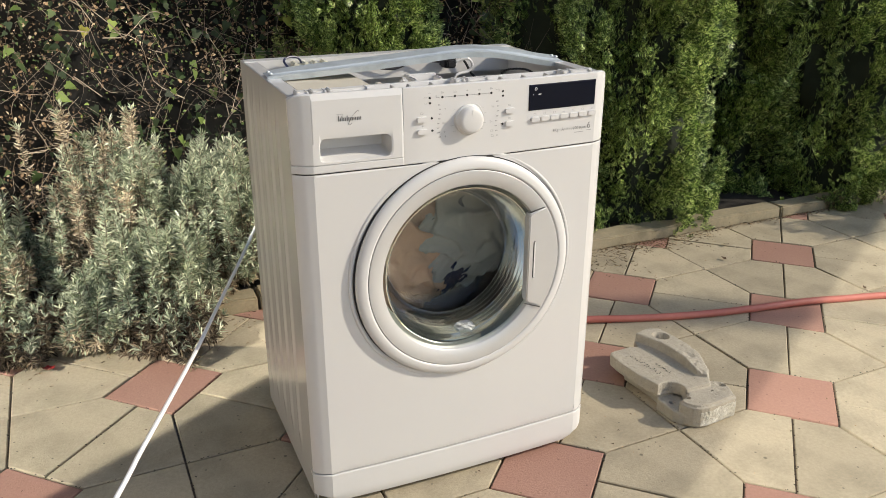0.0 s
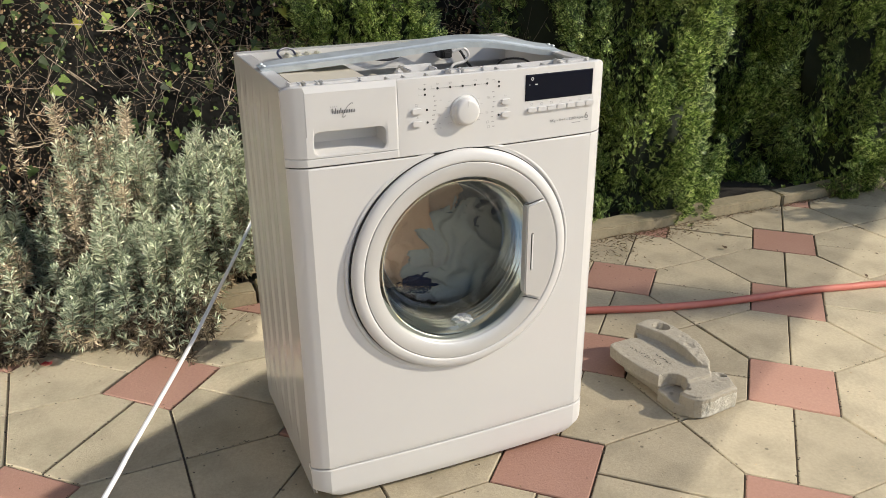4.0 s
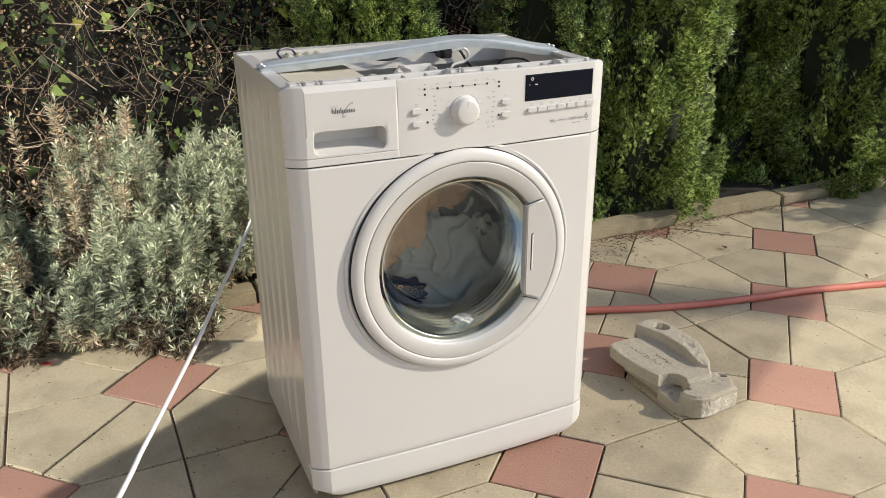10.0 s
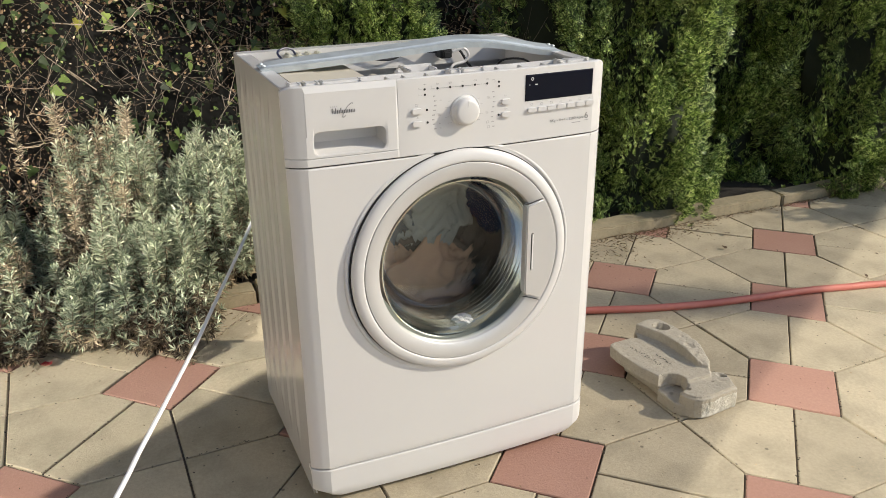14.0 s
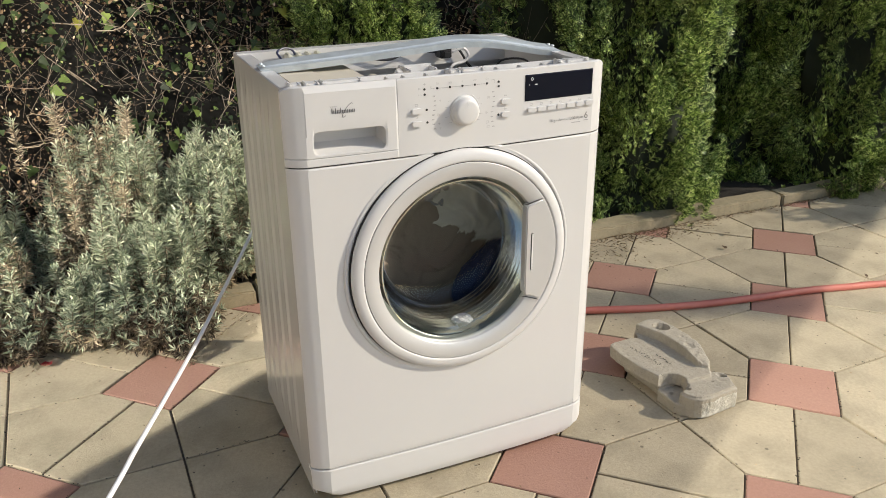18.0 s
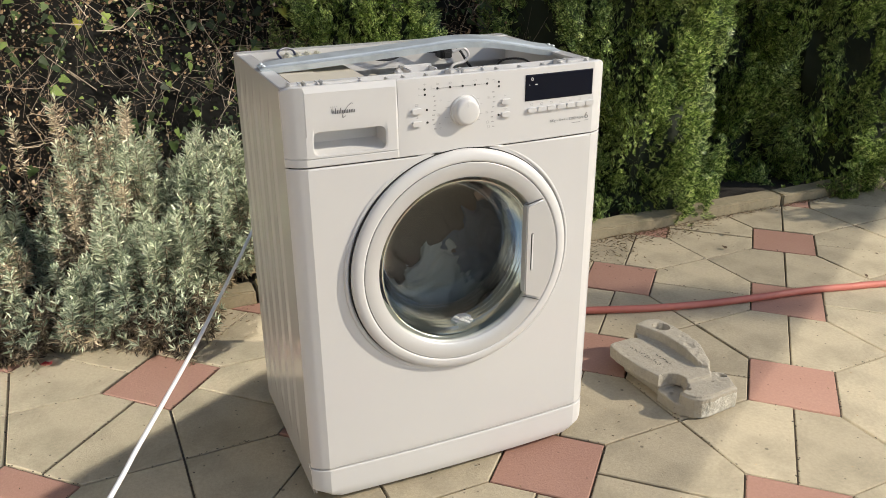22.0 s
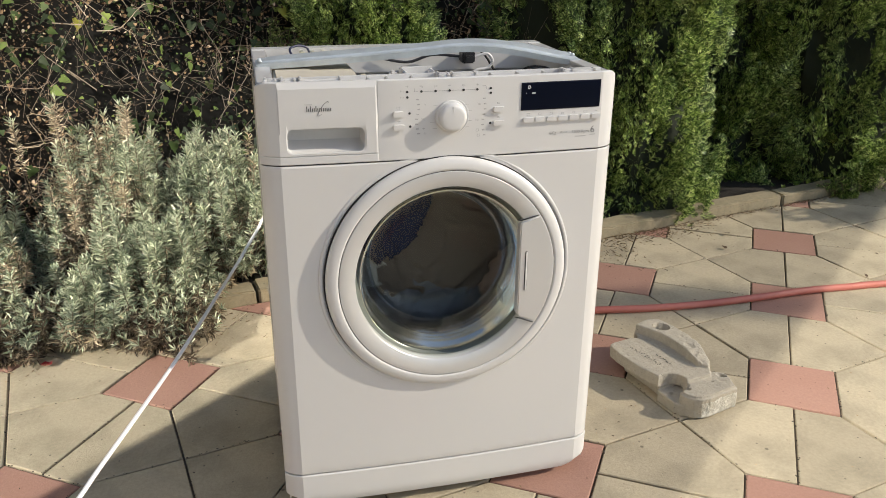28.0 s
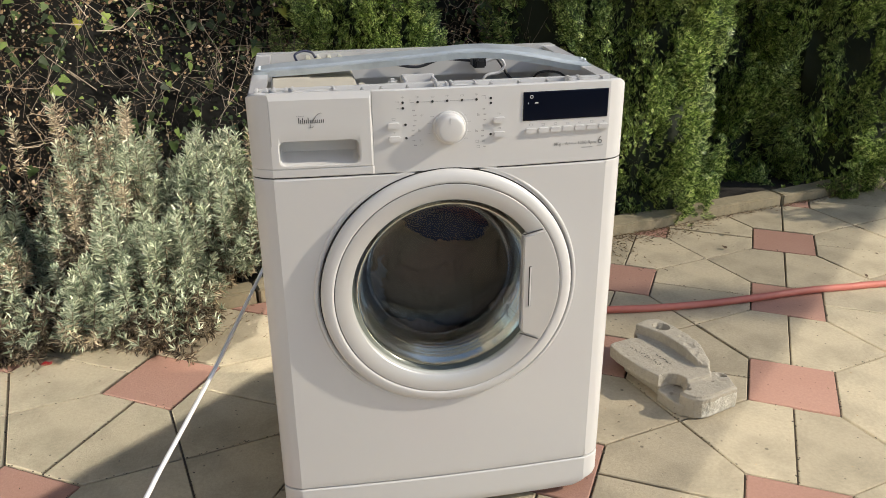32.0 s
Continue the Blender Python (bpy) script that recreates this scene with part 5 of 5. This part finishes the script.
def lavender(x, y, radius, height, stems, seed, label, tall=(), dry_share=0.28, dead=LAV_DRY):
    """A mound of upright shoots, each a brush of needles near its tip, bare and woody below."""
    rg = np.random.default_rng(seed)
    bush = thing("lavender_bush", pose(x, y, 0.02), label, "shrub", "lavender in the bed")
    stem_geo, P, D, S, Pd, Dd, Sd = [], [], [], [], [], [], []
    for k in range(stems + len(tall)):
        if k < stems:
            t = math.sqrt((k + 0.5) / stems)
            a = k * 2.39996 + rg.normal(0, 0.10)
            lump = noise.noise(Vector((math.cos(a) * t * 2.6 + seed * 3.3, math.sin(a) * t * 2.6, seed)))
            tip = Vector((math.cos(a) * radius * t, math.sin(a) * radius * t, height * (1.0 - 0.80 * t ** 2.6 + 0.22 * lump) * rg.uniform(0.74, 1.08)))
            tip += Vector(tuple(rg.normal(0, 0.012, 3)))
            tip.z = max(0.045, tip.z)
        else:
            tip = Vector(tall[k - stems])
        patch = noise.noise(Vector((tip.x * 5.0 + seed, tip.y * 5.0, tip.z * 3.0 + 9)))
        dry = k >= stems or patch + rg.normal(0, 0.16) > 0.50 - 0.75 * dry_share or tip.z < 0.10 and rg.random() < 0.75
        root = Vector((tip.x * 0.25, tip.y * 0.25, 0.0))
        mid = Vector((tip.x * 0.85, tip.y * 0.85, tip.z * 0.50)) + Vector(tuple(rg.normal(0, 0.012, 3)))
        line = curve_points([root, mid, tip], 10)
        length = sum((q - p_).length for p_, q in zip(line[:-1], line[1:]))
        stem_geo.append(tube(line, 0.0019, 4, cap=False, taper=0.0008))
        brush = min(0.9, rg.uniform(0.09, 0.17) / max(length, 0.05))
        m = int(rg.uniform(90, 130))
        for i in range(m):
            g = i / m
            f = 1 - brush * (1 - g ** 0.75)
            w = f * 10
            j = min(int(w), 9)
            p_ = line[j].lerp(line[j + 1], w - j)
            tan = (line[j + 1] - line[j]).normalized()
            an = i * 2.4 + rg.normal(0, 0.8)
            u = tan.orthogonal().normalized()
            side = u * math.cos(an) + tan.cross(u) * math.sin(an)
            lean = (1.7 - 1.15 * g ** 3) * rg.uniform(0.45, 1.4)
            dd = tan * (0.55 + 0.45 * g) + side * lean + Vector(tuple(rg.normal(0, 0.28, 3)))
            if dry and g < 0.90:
                if rg.random() < 0.45:
                    continue
                Pd.append(p_), Dd.append(dd + Vector((0, 0, -0.45 * (1 - g)))), Sd.append(rg.uniform(0.014, 0.026))
            elif g < 0.16 and rg.random() < 0.6:
                Pd.append(p_), Dd.append(dd + Vector((0, 0, -0.7))), Sd.append(rg.uniform(0.012, 0.022))
            else:
                P.append(p_), D.append(dd), S.append(rg.uniform(0.013, 0.032) * (1.12 - 0.25 * g))
        for i in range(9):  # dead needles left on the bare stem
            w = rg.uniform(0.4, 0.6 + 9 * (1 - brush))
            j = min(int(w), 9)
            Pd.append(line[j].lerp(line[j + 1], w - j)), Dd.append(Vector(tuple(rg.normal(0, 1, 3))) + Vector((0, 0, -0.5))), Sd.append(rg.uniform(0.010, 0.022))
    part("woody_base", join(*stem_geo), LAV_STEM, bush, "brown woody stems", kind="stuff")
    for nm, p_, d_, s_, mt, lab in (("foliage", P, D, S, LAV, "silver-green needle foliage"), ("dry_foliage", Pd, Dd, Sd, dead, "dry straw-coloured needles")):
        p_, d_ = np.array([tuple(q) for q in p_]), np.array([tuple(q) for q in d_])
        F = frames_from(p_, d_, rg.normal(0, 1.0, d_.shape) + np.array([0.3, 0, 0.3]), s_)
        mass(nm, [scatter(needle_v, needle_f, F)], mt, bush, lab)
    return bush


lavender(-0.95, 2.22, 0.25, 0.47, 230, 1, "tall silver-green lavender bush with dry straw-coloured tips, behind the kerb", tall=((-0.10, -0.07, 0.55), (-0.11, -0.05, 0.53), (-0.09, -0.06, 0.57), (-0.12, -0.04, 0.52), (0.09, -0.05, 0.54), (0.10, -0.06, 0.56), (0.08, -0.03, 0.52), (-0.22, -0.06, 0.51), (-0.23, -0.04, 0.49)), dry_share=0.58)
lavender(-0.65, 2.30, 0.21, 0.42, 215, 3, "silver-green lavender bush, dense and rounded, behind the kerb", dry_share=0.1)
lavender(-0.80, 2.00, 0.20, 0.30, 135, 4, "green lavender bush spilling over the kerb onto the paving", dry_share=0.05)
lavender(-1.34, 2.04, 0.22, 0.40, 190, 2, "silver-green lavender bush with long pale shoots", tall=((0.12, 0.0, 0.44), (0.10, 0.02, 0.42)), dry_share=0.1)
lavender(-1.18, 1.93, 0.10, 0.30, 42, 9, "thin lavender bush with drying straw-brown lower twigs", dry_share=0.35)
lavender(-0.91, 1.84, 0.085, 0.21, 34, 7, "low green lavender bush at the paving edge", dry_share=0.0)
lavender(-1.02, 1.86, 0.10, 0.12, 60, 22, "tangle of withered brown lavender twigs over the kerb", dry_share=1.0, dead=LAV_DRY_DARK)
lavender(-1.08, 1.76, 0.06, 0.09, 26, 21, "withered brown lavender twigs at the paving edge", dry_share=1.0, dead=LAV_DRY_DARK)
lavender(-0.72, 1.86, 0.15, 0.12, 80, 15, "low lavender growth dried to brown twigs beside the paving", dry_share=1.0, dead=LAV_DRY_DARK)
lavender(-0.44, 2.42, 0.16, 0.34, 90, 12, "lavender bush half hidden behind the washing machine", dry_share=0.1)
lavender(-1.80, 1.85, 0.32, 0.42, 120, 6, "lavender bush at the far end of the bed")

# unseen tree added off to the side, its branch placed to shade the hose softly
rg = np.random.default_rng(77)
shade_at = Vector((0.72, 2.09, 0.0)) + towards(SUN_AZ, SUN_EL, 8.0)
tree = thing("unseen_shade_tree", pose(shade_at.x + 2.2, shade_at.y - 0.5, 0.0), "unseen slender tree with sparse foliage, added to shade the hose", "tree")
tip = shade_at - Vector((shade_at.x + 2.2, shade_at.y - 0.5, 0.0))
part("trunk", tube(curve_points([(0, 0, -0.05), (0.05, 0.02, 2.0), (-0.04, 0.0, 3.6), (0.0, 0.03, 4.7)], 20), 0.09, 10, taper=0.03), BARK, tree, smooth=60)
part("limb", tube(curve_points([(0, 0, tip.z - 1.2), tip * 0.5 + Vector((0, 0, (tip.z - 0.9) * 0.5)), tip + Vector((-0.3, 0.05, 0.05))], 14), 0.03, 8, taper=0.008), BARK, tree, smooth=60)
n = 380
ctr = np.array([tuple(tip)])
pos = ctr + rg.normal(0, 1, (n, 3)) * np.array([[0.22, 0.045, 0.03]])
more = np.array([[0.1, 0.0, 4.3]]) + rg.normal(0, 1, (1500, 3)) * np.array([[0.40, 0.30, 0.24]])
pos = np.concatenate([pos, more])
d = rg.normal(0, 1, (len(pos), 3))
F = frames_from(pos, d, rg.normal(0, 1, d.shape), rg.uniform(0.03, 0.06, len(pos)))
mass("crown", [scatter(dry_v, dry_f, F)], IVY, tree, "loose green foliage")

# litter along the kerb and under the lavender: dry needles, bits of leaf
LITTER = leaf_mat("litter", [(0.0, (0.06, 0.04, 0.025)), (0.5, (0.20, 0.135, 0.075)), (1.0, (0.42, 0.31, 0.19))], 0.1, 0.9)
n = 3600
s_ = np.concatenate([rng.uniform(-1.9, 0.1, n // 3), rng.normal(0.15, 0.17, n // 3), rng.uniform(0.3, 1.7, n - 2 * (n // 3))])
o_ = -np.abs(rng.normal(0, 1, n)) * np.where(s_ < 0.05, 0.10, np.where(s_ < 0.45, 0.045, 0.014)) - 0.002
pos = np.array([kerb_point(a, b, 0.0035) for a, b in zip(s_, o_)])
d = np.stack([rng.normal(0, 1, n), rng.normal(0, 1, n), rng.normal(0, 0.12, n)], 1)
F = frames_from(pos, d, np.tile([0.0, 0.0, 1.0], (n, 1)) + rng.normal(0, 0.25, (n, 3)), rng.uniform(0.004, 0.014, n))
litter = mass("leaf_litter", [scatter(needle_v, needle_f, F[:3000]), scatter(dry_v, dry_f, F[3000:] * np.array([0.6, 0.6, 0.6, 1.0]))], LITTER)
tagged(litter, "dry needles and leaf crumbs along the kerb", "leaf litter", kind="stuff")
n = 260
pos = np.stack([rng.uniform(-1.2, 1.9, n), rng.uniform(1.15, 2.9, n), np.full(n, 0.003)], 1)
pos = pos[[behind_kerb(Vector((q[0], q[1]))) < -0.02 for q in pos]]
d = np.stack([rng.normal(0, 1, len(pos)), rng.normal(0, 1, len(pos)), np.zeros(len(pos))], 1)
F = frames_from(pos, d, np.tile([0.0, 0.0, 1.0], (len(pos), 1)), rng.uniform(0.003, 0.007, len(pos)))
tagged(mass("crumbs", [scatter(dry_v, dry_f, F)], LITTER), "small dark crumbs scattered on the slabs", "crumbs", kind="stuff")
# dark crumbs of soil and moss caught in the joints
pos, d = [], []
for a, b in joints:
    for k in range(rng.poisson(6.0 * (b - a).length / 0.2 * max(0.0, rng.normal(0.5, 0.6)))):
        q = a.lerp(b, rng.random())
        pos.append((q.x + rng.normal(0, 0.0022), q.y + rng.normal(0, 0.0022), 0.0006)), d.append((b.x - a.x + rng.normal(0, 0.08), b.y - a.y + rng.normal(0, 0.08), 0.0))
pos, d = np.array(pos), np.array(d)
keep = np.array([behind_kerb(Vector(q[:2])) < -0.01 for q in pos])
pos, d = pos[keep], d[keep]
F = frames_from(pos, d, np.tile([0.0, 0.0, 1.0], (len(pos), 1)), rng.uniform(0.0025, 0.007, len(pos)))
JOINT_SOIL = mat("joint_soil", (0.06, 0.05, 0.034), 0.95, grain=0.3, per_island=0.5)
tagged(mass("joint_soil", [scatter([(x, y, abs(z) * 0.5 + 0.01) for x, y, z in dry_v], dry_f, F)], JOINT_SOIL), "dark crumbs of soil and moss in the paving joints", "soil", kind="stuff")
# single fallen leaves and a red flower head by the lavender
for k, (x, y, sz, rz) in enumerate(((0.945, 2.475, 0.022, 40), (0.98, 2.62, 0.03, 200), (1.42, 2.42, 0.018, 100), (0.75, 2.60, 0.03, 150), (1.30, 2.245, 0.016, 10))):
    leaf = thing("fallen_leaf", pose(x, y, 0.004, 8, -6, rz), "curled brown fallen leaf lying on a slab", "leaf", "fallen leaves")
    part("blade", ([(a * sz, b * sz, abs(c) * sz) for a, b, c in dry_v], dry_f), DRY, leaf)
flower = thing("red_flower_head", pose(-0.990, 1.745, 0.010, -15, 0, 0), "small withered red flower head on the ground beside lavender", "flower")
petals = []
random.seed(8)
for k in range(9):
    a = k * 0.7
    petals.append(([(0.004 * math.cos(a), 0.004 * math.sin(a), 0.0), (0.013 * math.cos(a - 0.4), 0.013 * math.sin(a - 0.4), 0.006), (0.016 * math.cos(a), 0.016 * math.sin(a), 0.004 + 0.006 * random.random()), (0.013 * math.cos(a + 0.4), 0.013 * math.sin(a + 0.4), 0.006)], [(0, 1, 2, 3)]))
part("petals", join(*petals), mat("red_petal", (0.34, 0.015, 0.018), 0.5, grain=0.15), flower)

WEED = leaf_mat("weed_leaf", [(0.0, (0.10, 0.17, 0.03)), (1.0, (0.30, 0.42, 0.08))], 0.35, 0.5)
random.seed(19)
for k, sw in enumerate((0.93, 1.0, 1.06, 1.17, 1.3, -0.35)):
    q = kerb_point(sw, 0.10, 0.02)
    weed = thing("weed_sprout", Matrix.Translation(q), "small green weed sprouting behind the kerb", "weed", "weeds along the kerb")
    m_ = 7 + k % 3
    pz = np.zeros((m_, 3))
    dz_ = np.stack([[math.cos(i * 2.4) * 0.6, math.sin(i * 2.4) * 0.6, 0.7 + 0.5 * random.random()] for i in range(m_)])
    mass("leaf_rosette", [scatter(dry_v, dry_f, frames_from(pz, dz_, np.tile([0.0, 0.0, 1.0], (m_, 1)), np.array([random.uniform(0.014, 0.032) for i in range(m_)])))], WEED, weed)


# ---- what moves ----
def drum_angle(t):
    """Turns of the drum in degrees: slow tumbling, then quicker, fitted to the view."""
    ts = [0.0, 1.0, 2.0, 3.0, 6.0, 7.0, 8.0, 9.0, 10.0, 11.0, 12.0, 13.0, 14.0, 17.0, 18.0, 19.0, 20.0, 21.0, 22.0, 23.0, 24.0, 25.0, 27.0, 28.0, 29.0, 30.0, 31.0, 32.0]
    ds = [205, 630, 1075, 1500, 2850, 3300, 3770, 4340, 4830, 5425, 5950, 6525, 7105, 8925, 9560, 10145, 10780, 11380, 11980, 12600, 13195, 13780, 15080, 15864, 16494, 17264, 17964, 18674]
    return float(np.interp(t, ts, ds))


def motions():
    still = pose(0.0294, 1.3457, 0.0, 0, 0, 23.67)
    rows = [(0.0, still), (14.0, still)]
    # it begins to tremble, then hops and turns on the spot
    for k in range(115):
        t = 14.2 + k * 0.1
        if t > 25.6:
            break
        w = 0.0006 * min(1.0, (t - 14.0) / 4.0)
        rows.append((t, pose(0.0294 + w * math.sin(t * 23.0), 1.3457 + w * math.cos(t * 31.0), 0.0, 0, 0, 23.67 + 0.05 * math.sin(t * 27.0))))
    rows += [(25.8, pose(0.025, 1.340, 0.001, 0.2, 0.1, 22.8)), (26.0, pose(0.020, 1.332, 0.003, -0.4, 0.5, 21.2)), (26.2, pose(0.018, 1.326, 0.002, 0.3, -0.5, 20.4)),
             (26.4, pose(0.012, 1.318, 0.004, -0.6, 0.6, 19.0)), (26.6, pose(0.010, 1.311, 0.003, 0.4, -0.6, 18.0)), (26.8, pose(0.004, 1.303, 0.005, -0.7, 0.7, 16.9)),
             (27.0, pose(0.002, 1.297, 0.004, 0.5, -0.7, 16.1)), (27.2, pose(-0.003, 1.291, 0.005, -0.8, 0.6, 15.2)), (27.4, pose(-0.006, 1.285, 0.003, 0.2, -0.3, 14.5)),
             (27.5, pose(-0.0075, 1.2824, 0.0022, 0.07, -0.03, 14.19)), (27.6, pose(-0.0038, 1.2735, 0.0024, -1.0, 0.14, 14.0)),
             (27.7, pose(-0.006, 1.270, 0.005, -0.6, -0.8, 13.9)), (27.8, pose(-0.0024, 1.2613, 0.0073, -1.27, 1.10, 13.19)),
             (27.9, pose(-0.008, 1.268, 0.006, -0.7, -0.6, 13.5)), (28.0, pose(-0.0029, 1.2686, 0.0068, -0.53, 0.96, 13.42)), (28.1, pose(-0.002, 1.266, 0.006, -0.9, 0.7, 13.45)),
             (28.2, pose(0.0037, 1.2603, 0.0054, -1.09, -1.03, 13.47)), (28.35, pose(0.001, 1.260, 0.006, -0.5, 0.3, 13.35)), (28.5, pose(0.0013, 1.2562, 0.0066, -0.09, 0.99, 13.22)),
             (28.7, pose(-0.0128, 1.2426, 0.0085, 0.86, -0.92, 12.36)), (28.85, pose(-0.008, 1.238, 0.005, 0.2, 0.4, 11.0)), (29.0, pose(-0.0048, 1.2338, 0.0014, 0.15, 0.04, 9.78)),
             (29.2, pose(-0.003, 1.230, 0.0017, -0.1, 0.1, 9.95)), (29.5, pose(-0.0005, 1.2268, 0.0019, -0.16, 0.06, 10.02)), (30.0, pose(0.0044, 1.2258, 0.0020, 0.12, 0.01, 9.92)),
             (30.5, pose(0.0046, 1.2258, 0.0020, 0.02, -0.03, 9.81)), (31.0, pose(0.0046, 1.2262, 0.0019, -0.09, -0.04, 9.80)), (32.0, pose(0.0046, 1.2258, 0.0020, 0.02, -0.03, 9.81))]
    walk(machine, rows)
    walk(drum, [(k * 0.1, pose(DX, DRUM_Y, DZ, 0, -drum_angle(k * 0.1), 0)) for k in range(321)])
    # the laundry shifts outwards and in depth, placed to fit the camera's view
    for ob, ang, rad, dep, turn, f1, dep1, a1 in LAUNDRY:
        rows = []
        for t, f, d, a in ((0.0, 0.80, dep, 0), (5.0, 0.85, dep, 12), (9.0, 0.95, dep, -6), (11.0, 1.10, dep, 0), (14.0, 1.15 if rad > 0.05 else 1, dep * 0.7 + dep1 * 0.3, 4), (17.0, 1.35, dep * 0.4 + dep1 * 0.6, 5), (25.5, 1.40, dep * 0.3 + dep1 * 0.7, 6), (27.5, f1, dep1, a1), (32.0, f1, dep1, a1)):
            q = radians(ang + a)
            rows.append((t, pose(rad * f * math.cos(q), d, rad * f * math.sin(q), 0, -(ang + a + turn), 0)))
        walk(ob, rows)
    # the foam is moved back into the gasket, out of the camera's view
    q = radians(-78)
    at = (DX + 0.1475 * math.cos(q), 0.036, DZ + 0.1475 * math.sin(q))
    walk(foam, [(0.0, pose(*at, 0, 12, 0)), (25.5, pose(*at, 0, 12, 0)), (27.0, pose(at[0] + 0.01, 0.075, at[2] - 0.035, 0, 12, 0)), (32.0, pose(at[0] + 0.01, 0.075, at[2] - 0.035, 0, 12, 0))])
    # the cable swings about its upper end
    swing = ((0.0, -0.7, 0.0), (1.5, -1.4, 0.0), (3.0, -2.0, 0.0), (4.5, -0.6, 0.0), (6.0, 0.25, 0.0), (9.0, 0.1, 0.0), (13.0, 0.0, 0.0), (17.0, -1.6, 0.012), (21.0, -1.6, 0.012), (23.0, -1.0, 0.008), (25.0, 0.0, 0.0), (25.5, -0.4, 0.0),
             (26.5, -3.2, 0.0), (27.5, -5.25, 0.0), (28.0, -5.0, 0.0), (28.5, -3.6, 0.0), (29.0, -5.3, 0.018), (30.0, -4.5, 0.02), (31.0, -4.6, 0.055), (31.5, -2.5, 0.05), (32.0, -2.75, 0.06))
    walk(cable, [(t, Matrix.Translation(CAB0 + Vector((x, 0, 0)) + Vector((0.0, -0.01, -0.03)) * min(1.0, max(0.0, (t - 25.5) / 2.0))) @ pose(0, 0, 0, 0, 0, a)) for t, a, x in swing])


motions()
